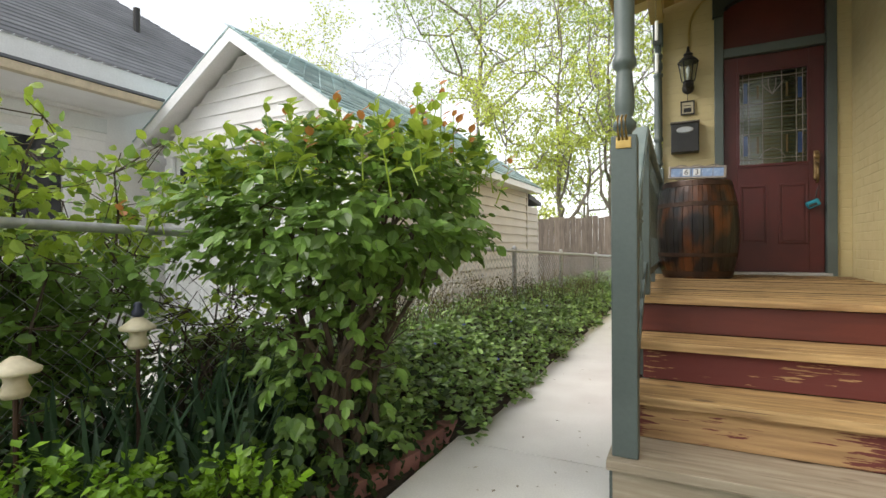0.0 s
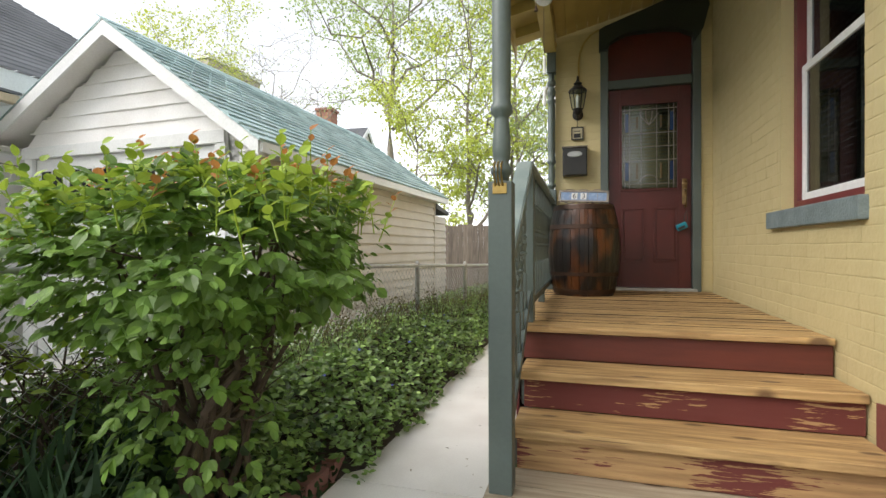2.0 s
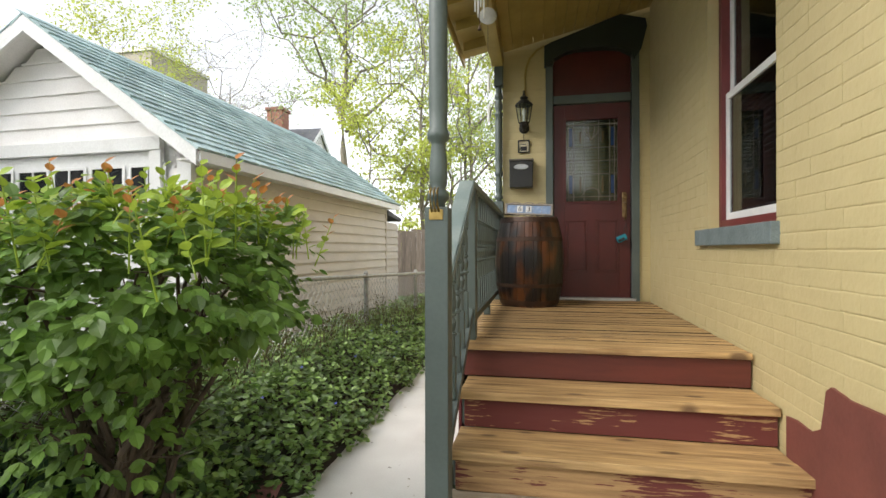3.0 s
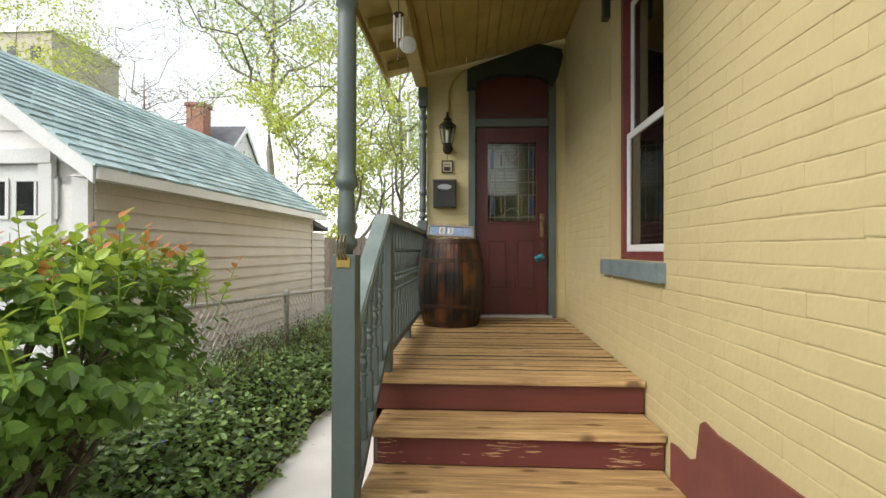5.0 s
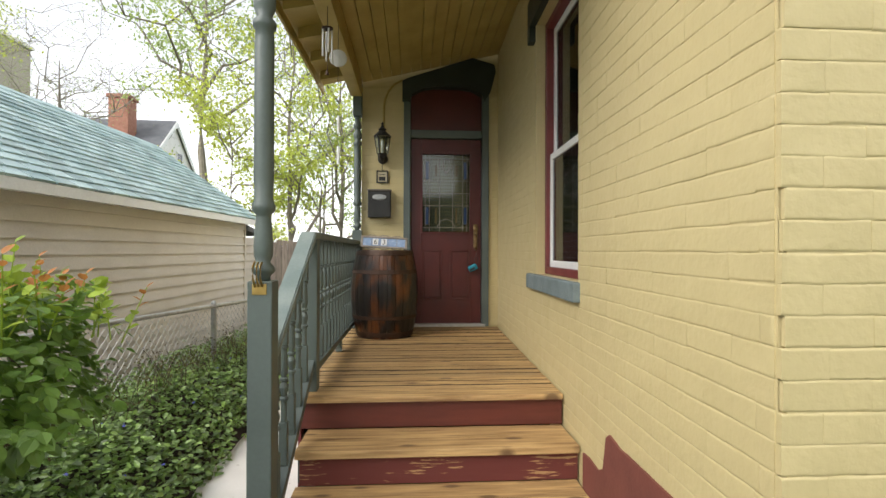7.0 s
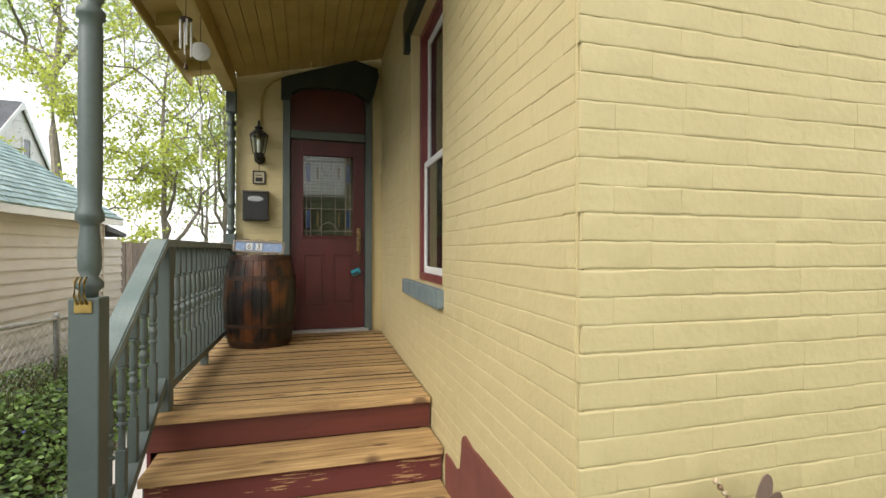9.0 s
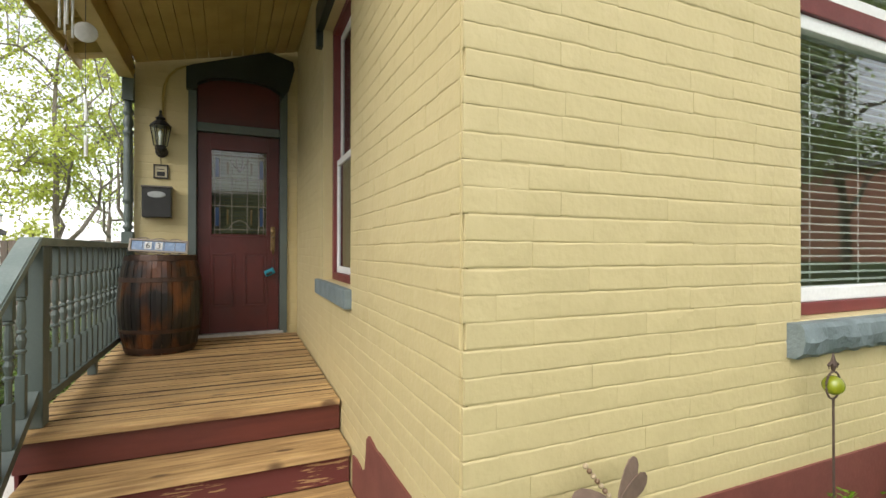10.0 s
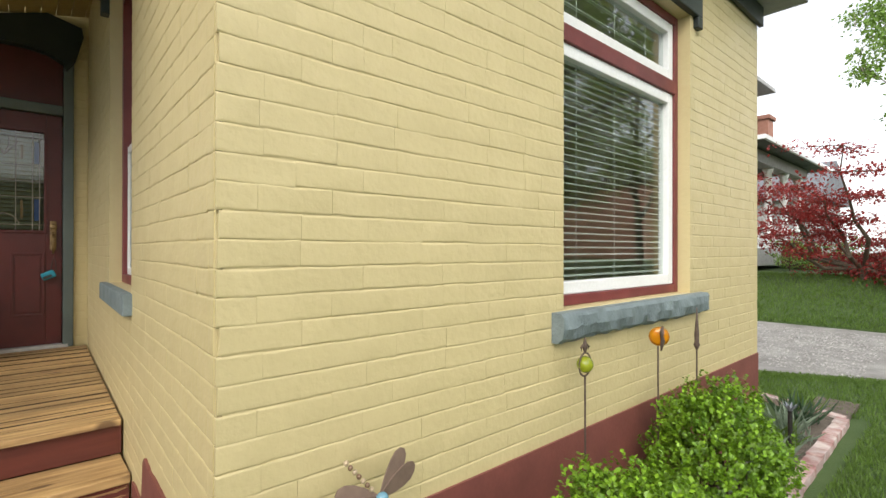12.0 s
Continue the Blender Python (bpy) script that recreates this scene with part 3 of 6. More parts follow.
# porch roof: beam, sloping boarded ceiling, rafter tails and roof deck
roof = thing("porch_roof", pose(0, 0, 0), "porch roof with yellow boarded sloping ceiling", "roof", kind="structure")
RY0, RY1 = 1.55, 5.29
CE = lambda x: 3.385 + 0.235 * (x + 0.2)
part("beam", cube(PX - 0.06, PX + 0.06, RY0, 5.18, 3.20, 3.385, bevel=0.006), YELLOW_WOOD, roof, "yellow painted beam")
bm = bmesh.new()
x = PX + 0.062
while x < 1.30:
    w = 0.098
    prism(bm, [(x, RY0, CE(x)), (x + w, RY0, CE(x + w)), (x + w, RY0, CE(x + w) + 0.02), (x, RY0, CE(x) + 0.02)], (0, RY1 - RY0, 0))
    x += w + 0.006
tagged(part("porch_ceiling", bm, YELLOW_WOOD), "sloping ceiling of yellow painted boards", "ceiling", kind="structure")
for k in range(8):
    yy = RY0 + 0.08 + k * 0.46
    bm = bmesh.new()
    prism(bm, [(PX - 0.061, yy, 3.30), (PX - 0.061, yy, 3.41), (-0.56, yy, 3.335), (-0.56, yy, 3.25)], (0, 0.045, 0))
    part("rafter_tail", bm, YELLOW_WOOD, roof)
bm = bmesh.new()
prism(bm, [(-0.60, RY0 - 0.05, CE(-0.60) + 0.04), (1.7, RY0 - 0.05, CE(1.7) + 0.04), (1.7, RY0 - 0.05, CE(1.7) + 0.07), (-0.60, RY0 - 0.05, CE(-0.60) + 0.07)], (0, RY1 - RY0 + 0.0, 0))
part("roof_deck", bm, YELLOW_WOOD, roof)
bm = bmesh.new()
prism(bm, [(-0.63, RY0 - 0.08, CE(-0.63) + 0.071), (1.7, RY0 - 0.08, CE(1.7) + 0.071), (1.7, RY0 - 0.08, CE(1.7) + 0.09), (-0.63, RY0 - 0.08, CE(-0.63) + 0.09)], (0, RY1 - RY0 + 0.06, 0))
part("shingles", bm, SLATE, roof)
part("fascia", cube(-0.622, -0.601, RY0 - 0.05, RY1, 3.25, 3.36, bevel=0.003), YELLOW_WOOD, roof)

# main roof above
main_roof = thing("house_roof", pose(0, 0, 0), "grey shingled roof with green frieze and eaves", "roof", kind="structure")
part("frieze", cube(1.17, 5.44, 1.062, 1.095, 3.46, 3.62, bevel=0.004), GREEN_DARK, main_roof, "dark green frieze board")
part("soffit", cube(1.3, 5.62, 0.8, 9.6, 3.621, 3.66), mat("pale grey soffit paint", (0.4, 0.4, 0.38), 0.6), main_roof)
bm = bmesh.new()
a = [bm.verts.new(p) for p in ((1.31, 0.76, 3.661), (5.66, 0.76, 3.661), (5.66, 9.65, 3.661), (1.31, 9.65, 3.661))]
b = [bm.verts.new(p) for p in ((3.37, 3.1, 5.6), (3.37, 7.1, 5.6))]
for f in ((a[0], a[1], b[0]), (a[1], a[2], b[1], b[0]), (a[2], a[3], b[1]), (a[3], a[0], b[0], b[1]), a[::-1]):
    bm.faces.new(f)
part("roof_slope", bm, SLATE, main_roof)

# ---- ground ----
tagged(part("ground", cube(-400, 400, -400, 400, -0.5, -0.03), GRASS_GROUND), "grass and soil ground", "ground", kind="structure")
walk_path = thing("pavement", pose(0, 0, 0), "pale concrete garden path", "path", kind="structure")
for a, b in ((-4.0, 0.55), (0.556, 2.28), (2.286, 4.4), (4.406, 6.6), (6.606, 9.0), (9.006, 12.9)):
    part("path_slab", cube(-1.12, -0.31, a, b, -0.08, 0.0, bevel=0.006), CONCRETE, walk_path)

# ---- foliage tools ----
LEAF_FULL = ([(0, 0, 0), (-0.3, 0.3, 0.05), (-0.26, 0.68, 0.03), (0, 1.0, -0.06), (0.26, 0.68, 0.03), (0.3, 0.3, 0.05), (0, 0.33, 0.0), (0, 0.7, -0.02)],
             [(0, 6, 1), (1, 6, 7, 2), (2, 7, 3), (0, 5, 6), (5, 4, 7, 6), (4, 3, 7)])
LEAF_OVAL = ([(0, 0, 0), (-0.2, 0.12, 0.03), (-0.34, 0.4, 0.05), (-0.27, 0.7, 0.02), (0, 1.0, -0.1), (0.27, 0.7, 0.02), (0.34, 0.4, 0.05), (0.2, 0.12, 0.03), (0, 0.4, -0.02), (0, 0.7, -0.05)],
             [(0, 8, 2, 1), (2, 8, 9, 3), (3, 9, 4), (0, 7, 6, 8), (6, 5, 9, 8), (5, 4, 9)])
LEAF_SMALL = ([(0, 0, 0), (-0.27, 0.5, 0.06), (0, 1.0, -0.03), (0.27, 0.5, 0.06)], [(0, 2, 1), (0, 3, 2)])


def leaf_mesh(name, places, dirs, ups, sizes, material, shape=LEAF_SMALL, width=1.0):
    """Many leaves in one mesh: where each stem sits, where it points, its upper side and its length."""
    p, d, u, s = (np.asarray(a, float) for a in (places, dirs, ups, sizes))
    d /= np.linalg.norm(d, axis=1)[:, None] + 1e-9
    side = np.cross(d, u)
    side /= np.linalg.norm(side, axis=1)[:, None] + 1e-9
    up = np.cross(side, d)
    v, f = np.array(shape[0]), shape[1]
    out = p[:, None] + s[:, None, None] * (v[None, :, 0:1] * side[:, None] * width + v[None, :, 1:2] * d[:, None] + v[None, :, 2:3] * up[:, None])
    k = len(v)
    faces = [tuple(i * k + q for q in face) for i in range(len(p)) for face in f]
    return raw(name, out.reshape(-1, 3).tolist(), faces, material)


def lumpy(r, centre, radii, n, inner=0.45, seed=0.0, rough=0.25):
    """Points in a rounded mass with an uneven outline."""
    a = r.normal(size=(n, 3))
    a /= np.linalg.norm(a, axis=1)[:, None]
    q = r.uniform(inner, 1, n) ** 0.6
    bumps = np.array([1 + rough * noise.noise(Vector(x) * 2.3 + Vector((seed, 0, 0))) + 0.5 * rough * noise.noise(Vector(x) * 6 + Vector((seed, 3, 0))) for x in a])
    return centre + a * (q * bumps)[:, None] * np.array(radii), a


def twig_path(r, a, b, wobble, n=6):
    a, b = Vector(a), Vector(b)
    return [a.lerp(b, k / (n - 1)) + Vector(r.normal(size=3).tolist()) * wobble * (0 < k < n - 1) for k in range(n)]


def tree(at, height, spread, crown_from, material, label, seed, leaves=6000, leaf=0.16, trunk=0.2, bark=BARK_GREY, category="tree", limbs=9, lean=(0, 0), fork=4, group=""):
    """Tapered trunk, limbs and twigs with leaves in loose clumps along them."""
    r = np.random.RandomState(seed)
    t = thing("tree", pose(*at), label, category, group)
    bm = bmesh.new()
    top = Vector((lean[0], lean[1], height * 0.93))
    path = twig_path(r, (0, 0, -0.1), top, trunk * 0.5, 9)
    tube(bm, path, [trunk * (1 - 0.9 * k / 8) for k in range(9)], 9)
    tips = []
    for k in range(limbs):
        h = crown_from + (0.95 - crown_from) * (k + r.uniform(0, 0.8)) / limbs
        base = path[0].lerp(path[-1], h)
        ang = k * 2.4 + r.uniform(-0.5, 0.5)
        reach = spread * (1.15 - 0.75 * abs(h - 0.5)) * r.uniform(0.7, 1.1)
        end = base + Vector((math.cos(ang) * reach, math.sin(ang) * reach, height * r.uniform(0.1, 0.3)))
        limb = twig_path(r, base, end, spread * 0.05, 6)
        r0 = trunk * (1 - h) * 0.6 + 0.015
        tube(bm, limb, [r0 * (1 - 0.8 * q / 5) for q in range(6)], 6)
        for j in range(fork):
            s = limb[2 + j % 4]
            e = s + Vector((r.normal() * spread * 0.28, r.normal() * spread * 0.28, r.uniform(0.0, 0.14) * height))
            sub = twig_path(r, s, e, spread * 0.03, 5)
            tube(bm, sub, [max(0.008, r0 * 0.4 * (1 - 0.8 * q / 4)) for q in range(5)], 5)
            for m in range(3):
                s2 = sub[1 + m]
                e2 = s2 + Vector((r.normal() * spread * 0.16, r.normal() * spread * 0.16, r.uniform(-0.03, 0.07) * height))
                tube(bm, [s2, s2.lerp(e2, 0.5) + Vector((0, 0, 0.02 * height)), e2], [0.012, 0.008, 0.005], 4)
                tips += [e2, s2.lerp(e2, 0.6)]
            tips.append(e)
        tips.append(end)
    part("trunk", bm, bark, t)
    if leaves:
        tip = np.array([list(v) for v in tips])
        pick = tip[r.randint(0, len(tip), leaves)]
        pts = pick + r.normal(size=(leaves, 3)) * np.array([1, 1, 0.7]) * spread * 0.085
        part("crown", leaf_mesh("crown", pts, r.normal(size=(leaves, 3)) - np.array([0, 0, 0.4]), r.normal(size=(leaves, 3)) + np.array([0, 0, 1.0]), leaf * r.uniform(0.6, 1.2, leaves), material), None, t)
    return t


# ---- big leafy shrub beside the path ----
def big_shrub(at):
    r = np.random.RandomState(11)
    t = thing("shrub", pose(*at), "large leafy green shrub with bronze young tips", "shrub")
    bm = bmesh.new()
    for k in range(20):
        a = r.uniform(0, 6.28)
        foot = (0.1 * math.cos(a), 0.1 * math.sin(a), -0.03)
        end = Vector((r.uniform(-0.45, 0.42), r.uniform(-0.28, 0.3), r.uniform(1.0, 1.25)))
        p = twig_path(r, foot, end, 0.03, 7)
        p[2] = p[2].lerp(Vector((foot[0] * 1.6, foot[1] * 1.6, p[2].z)), 0.4)
        tube(bm, p, [0.018 * (1 - 0.75 * q / 6) + 0.002 for q in range(7)], 7)
        for j in range(6):
            s = p[3 + j % 4]
            e = s + Vector((r.uniform(-0.2, 0.2), r.uniform(-0.2, 0.2), r.uniform(0.02, 0.16)))
            tube(bm, twig_path(r, s, e, 0.015, 4), [0.005, 0.004, 0.003, 0.002], 5)
    part("branchwork", bm, TWIG, t, "bare brown stems")["kind"] = "stuff"
    # sprays of leaves: a wide flat-topped crown, and a thin skirt round the stems
    pts, out = lumpy(r, np.array([-0.02, 0.0, 1.13]), (0.71, 0.56, 0.36), 2500, 0.4, 2.0, 0.45)
    low, lout = lumpy(r, np.array([-0.02, -0.02, 0.5]), (0.38, 0.36, 0.46), 420, 0.5, 5.0, 0.5)
    u = np.clip((pts - np.array([-0.02, 0.0, 1.13])) / np.array([0.71, 0.56, 0.36]), -1.3, 1.3)
    u = np.sign(u) * np.abs(u) ** 0.8
    pts = np.array([-0.02, 0.0, 1.13]) + u * np.array([0.69, 0.54, 0.35]) + np.outer(u[:, 0], np.array([0, 0, 0.09]))
    keep = pts[:, 2] < 1.44 + 0.09 * pts[:, 0] + 0.05 * np.sin(pts[:, 0] * 9)
    keep &= (pts[:, 0] > -0.2) | (pts[:, 2] > 1.0 + 0.1 * np.sin(pts[:, 0] * 14))
    low, lout = low[low[:, 0] > -0.24], lout[low[:, 0] > -0.24]
    bare = (low[:, 0] > 0.12) & (low[:, 2] < 0.62) & (r.uniform(size=len(low)) < 0.6)
    pts, out = np.vstack([pts[keep], low[~bare]]), np.vstack([out[keep], lout[~bare]])
    P, D, U, S = [], [], [], []
    for c, o in zip(pts, out):
        axis = np.array([o[0], o[1], o[2] * 0.4 - 0.1]) + r.normal(size=3) * 0.45
        axis /= np.linalg.norm(axis)
        side = np.cross(axis, (0, 0, 1.0))
        up = np.array([0, 0, 0.8]) + o * 0.75 + r.normal(size=3) * 0.28
        big = r.uniform(0.8, 1.15)
        for k, back in ((-1, 0.03), (1, 0.03), (0, 0.0)):
            P.append(c - axis * back)
            D.append(axis + side * k * 0.95 + r.normal(size=3) * 0.12 - np.array([0, 0, 0.3]))
            U.append(up + r.normal(size=3) * 0.15)
            S.append(big * r.uniform(0.04, 0.062))
    P, D, U, S = (np.array(a) for a in (P, D, U, S))
    own = np.where((P[:, 0] - 0.8 * P[:, 1] > 0.3) & (P[:, 2] > 0.6))[0]
    own = own[r.permutation(len(own))[:290]]
    rest = np.setdiff1d(np.arange(len(P)), own)
    high = rest[(P[rest, 2] > 1.33 + 0.1 * P[rest, 0] + 0.05 * r.normal(size=len(rest))) & (r.uniform(size=len(rest)) < 0.55)]
    rest = np.setdiff1d(rest, high)
    fresh = part("fresh_leaves", leaf_mesh("fresh_leaves", P[high], D[high] + np.array([0, 0, 0.5]), U[high], S[high], LEAF_NEW, LEAF_OVAL), None, t, "bright young leaves")
    fresh["kind"] = "stuff"
    crown = part("crown", leaf_mesh("crown", P[rest], D[rest], U[rest], S[rest], LEAF_SHRUB, LEAF_OVAL), None, t)
    crown["kind"] = "stuff"
    one = raw("leaf", LEAF_OVAL[0], LEAF_OVAL[1], LEAF_PART)
    for i in own:
        d = Vector(D[i]).normalized()
        s = d.cross(Vector(U[i])).normalized()
        ob = part("leaf", one, None, t)
        m = Matrix((s, d, s.cross(d))).transposed().to_4x4()
        ob.matrix_local = Matrix.Translation(P[i]) @ m @ Matrix.Scale(S[i], 4)
    # young shoots standing above the crown
    red = raw("bronze_leaf", LEAF_OVAL[0], LEAF_OVAL[1], LEAF_RED)
    shoot = bmesh.new()
    P, D, U, S = [], [], [], []
    for k in range(115):
        x, y = r.uniform(-0.72, 0.62), r.uniform(-0.5, 0.42)
        z = 1.42 + 0.1 * x - 0.22 * (x / 0.8) ** 2 - 0.2 * (y / 0.6) ** 2
        tip = Vector((x + r.normal() * 0.04, y + r.normal() * 0.04, z + r.uniform(0.03, 0.1) + (0.07 if r.uniform() < 0.12 else 0) + (0.04 if x > 0.3 else 0)))
        foot = Vector((x, y, z - 0.08))
        tube(shoot, [foot, foot.lerp(tip, 0.5), tip], [0.003, 0.0025, 0.0015], 5)
        bronze = r.uniform() < 0.48
        for q in range(7):
            w = 0.25 + 0.125 * q
            a = q * 2.2 + r.uniform(0, 1)
            d = np.array([math.cos(a), math.sin(a), 0.35 + 0.6 * w])
            c = np.array(foot.lerp(tip, w))
            size = r.uniform(0.042, 0.068) * (1.1 - 0.45 * w)
            if bronze and q > 2:
                ob = part("bronze_leaf", red, None, t)
                dv = Vector(d).normalized()
                sv = dv.cross(Vector((0, 0, 1))).normalized()
                ob.matrix_local = Matrix.Translation(c) @ Matrix((sv, dv, sv.cross(dv))).transposed().to_4x4() @ Matrix.Scale(size, 4)
            else:
                P.append(c)
                D.append(d)
                U.append(np.array([0, 0, 1.0]) + r.normal(size=3) * 0.3)
                S.append(size)
    part("shoot", shoot, LEAF_NEW, t, "thin green shoots")["kind"] = "stuff"
    young = part("young_leaves", leaf_mesh("young_leaves", P, D, U, S, LEAF_NEW, LEAF_OVAL), None, t, "bright young leaves")
    young["kind"] = "stuff"
    return t


big_shrub((-1.35, 1.60, 0))


def climber(at, seed, radii, height, n, label):
    """A loose shrub that leans through the wire fence."""
    r = np.random.RandomState(seed)
    t = thing("shrub", pose(*at), label, "shrub")
    bm = bmesh.new()
    P = []
    for k in range(18):
        end = Vector((r.normal() * radii[0] * 0.6, r.normal() * radii[1] * 0.6, height * r.uniform(0.55, 1.0)))
        p = twig_path(r, (r.normal() * 0.08, r.normal() * 0.12, -0.03), end, 0.05, 8)
        tube(bm, p, [0.011 * (1 - 0.7 * q / 7) for q in range(8)], 6)
        for q in range(3, 8):
            for j in range(4):
                e = p[q] + Vector((r.normal() * 0.13, r.normal() * 0.13, r.normal() * 0.08))
                tube(bm, [p[q], e], [0.003, 0.002], 4)
                P += [list(p[q].lerp(e, w)) for w in (0.4, 0.7, 1.0)]
    part("branchwork", bm, TWIG, t, "thin brown stems")["kind"] = "stuff"
    P = np.array(P)
    P = P[r.randint(0, len(P), n)] + r.normal(size=(n, 3)) * 0.03
    hi = (P[:, 2] > height * 0.6) & (r.uniform(size=n) < 0.75)
    for nm, sel, m in (("crown", ~hi, LEAF_SHRUB), ("young_leaves", hi, LEAF_NEW)):
        c = int(sel.sum())
        part(nm, leaf_mesh(nm, P[sel], r.normal(size=(c, 3)), r.normal(size=(c, 3)) + np.array([0, 0, 1.2]), r.uniform(0.04, 0.068, c), m, LEAF_OVAL), None, t)
    return t


climber((-2.42, 1.05, 0), 21, (0.3, 0.5), 1.6, 3600, "loose rose bush growing through the wire fence")
climber((-2.45, 0.62, 0), 24, (0.25, 0.3), 1.6, 2300, "dense rose bush over the wire fence")
climber((-2.25, 1.75, 0), 22, (0.22, 0.35), 1.0, 700, "low rose bush beside the wire fence")
climber((-2.35, 0.2, 0), 23, (0.3, 0.5), 1.5, 3300, "leafy rose bush behind the wire fence")


# ---- clipped boxwoods ----
def boxwood(at, radii, seed, n, label, big=1.0):
    r = np.random.RandomState(seed)
    t = thing("boxwood", pose(*at), label, "shrub", "boxwood bushes")
    bm = bmesh.new()
    c = np.array([0, 0, radii[2] * 0.95])
    for k in range(30):
        a = r.normal(size=3)
        a /= np.linalg.norm(a)
        a[2] = abs(a[2])
        tube(bm, twig_path(r, (a[0] * 0.05, a[1] * 0.05, -0.02), Vector(c + a * np.array(radii) * 0.8), 0.02, 5), [0.008, 0.006, 0.005, 0.003, 0.002], 5)
    part("branchwork", bm, TWIG, t)["kind"] = "stuff"
    tips, out = lumpy(r, c, radii, n, 0.5, seed, 0.3)
    P, D, U, S = [], [], [], []
    for p, o in zip(tips, out):
        axis = o * 0.7 + np.array([0, 0, 0.75]) + r.normal(size=3) * 0.25
        axis /= np.linalg.norm(axis)
        length = big * r.uniform(0.03, 0.07) * (1.6 if r.uniform() < 0.06 else 1)
        for k in range(7):
            q = p + axis * length * (k / 6 - 0.5)
            rad = r.normal(size=3)
            rad -= axis * rad.dot(axis)
            P.append(q)
            D.append(axis * 0.7 + rad / (np.linalg.norm(rad) + 1e-6))
            U.append(axis)
            S.append(r.uniform(0.015, 0.026) * big)
    crown = part("crown", leaf_mesh("crown", P, D, U, S, LEAF_BOX, LEAF_SMALL, 1.5), None, t)
    return t


boxwood((2.32, 0.60, 0), (0.36, 0.28, 0.47), 31, 4000, "rounded bright green boxwood in the front bed")
boxwood((3.44, 0.72, 0), (0.34, 0.30, 0.49), 32, 3900, "rounded bright green boxwood under the window sill")
boxwood((-1.42, 0.62, 0), (0.32, 0.30, 0.25), 33, 330, "low bright green boxwood beside the path", 1.5)
boxwood((-1.24, 1.0, 0), (0.2, 0.18, 0.2), 34, 200, "small bright green boxwood beside the path", 1.5)


# ---- periwinkle bed between path and fence ----
FENCE_X = lambda y: -2.13 + 0.1 * (y - 1.5)
MOUND = lambda x, y: 0.04 + 0.38 * max(0, min(1, (-1.0 - x) / 0.5)) ** 0.7 + 0.08 * noise.noise(Vector((x * 2.2, y * 1.6, 0))) + 0.04 * noise.noise(Vector((x * 7, y * 7, 4)))
bm = bmesh.new()
cols = []
for i in range(60):
    y = 1.85 + 11.0 * i / 59
    xa, xb = (-1.03 if y > 2.4 else -1.2) - 0.06 * noise.noise(Vector((y * 3, 1, 0))), FENCE_X(y) - 0.5
    cols.append([bm.verts.new((xa + (xb - xa) * k / 9, y, max(-0.02, MOUND(xa + (xb - xa) * k / 9, y) - 0.08) if k else -0.02)) for k in range(10)])
for a, b in zip(cols, cols[1:]):
    for k in range(9):
        bm.faces.new((a[k], a[k + 1], b[k + 1], b[k]))
tagged(part("ground_bed", bm, SOIL, smooth=True), "dark soil under the periwinkle", "soil", kind="structure")
r = np.random.RandomState(41)
P = []
for i in range(33000):
    y = 1.75 + 11.0 * r.uniform() ** 1.7
    x = r.uniform(FENCE_X(y) - 0.45, -0.98 - 0.09 * noise.noise(Vector((y * 2.4, 0, 7))) - 0.02)
    if y < 2.25 and x > -1.17:
        continue
    P.append((x, y, max(0.01, MOUND(x, y) + r.normal() * 0.035)))
n = len(P)
vine = tagged(part("periwinkle", leaf_mesh("periwinkle", P, r.normal(size=(n, 3)) * np.array([1, 1, 0.35]), r.normal(size=(n, 3)) * 0.55 + np.array([0.2, -0.2, 1.0]), r.uniform(0.035, 0.06, n), LEAF_VINE, LEAF_FULL, 0.9), None),
              "dark green glossy periwinkle ground cover", "ground cover", kind="stuff")
# dry brown stems along the fence foot
r = np.random.RandomState(42)
bm = bmesh.new()
DRY = leaf_mat("dry olive leaf", (0.13, 0.12, 0.045), (0.09, 0.075, 0.03), 0.7)
DP = []
for k in range(260):
    y = 2.3 + 6.0 * r.uniform() ** 1.3
    x = FENCE_X(y) + r.uniform(0.05, 0.4)
    z = MOUND(x, y)
    e = (x + r.normal() * 0.08, y + r.normal() * 0.1, z + r.uniform(0.1, 0.32))
    tube(bm, twig_path(r, (x, y, z - 0.05), e, 0.015, 4), [0.003, 0.0025, 0.002, 0.0015], 4)
    DP += [np.array(e) + r.normal(size=3) * 0.05 - np.array([0, 0, 0.06]) for q in range(12)]
dry = thing("dry_undergrowth", pose(0, 0, 0), "dry brown and olive stems along the fence", "undergrowth", kind="stuff")
part("branchwork", bm, TWIG, dry)
n = len(DP)
part("leaves", leaf_mesh("leaves", DP, r.normal(size=(n, 3)), r.normal(size=(n, 3)) + np.array([0, 0, 1.0]), r.uniform(0.015, 0.03, n), DRY), None, dry)
FLOWER = mat("violet petal", (0.12, 0.13, 0.5), 0.6)
r = np.random.RandomState(43)
for k in range(16):
    y = r.uniform(2.6, 5.5)
    x = r.uniform(-1.7, -1.15)
    P = [(0, 0, 0)] * 5
    D = [(math.cos(a), math.sin(a), 0.25) for a in np.arange(5) * 1.257]
    ob = tagged(part("flower", leaf_mesh("flower", P, D, [(0, 0, 1)] * 5, [0.014] * 5, FLOWER, LEAF_SMALL, 1.5), None), "small violet periwinkle flower", "flower", "periwinkle flowers")
    ob.matrix_world = pose(x, y, MOUND(x, y) + 0.045, 20, -15, r.uniform(0, 90))


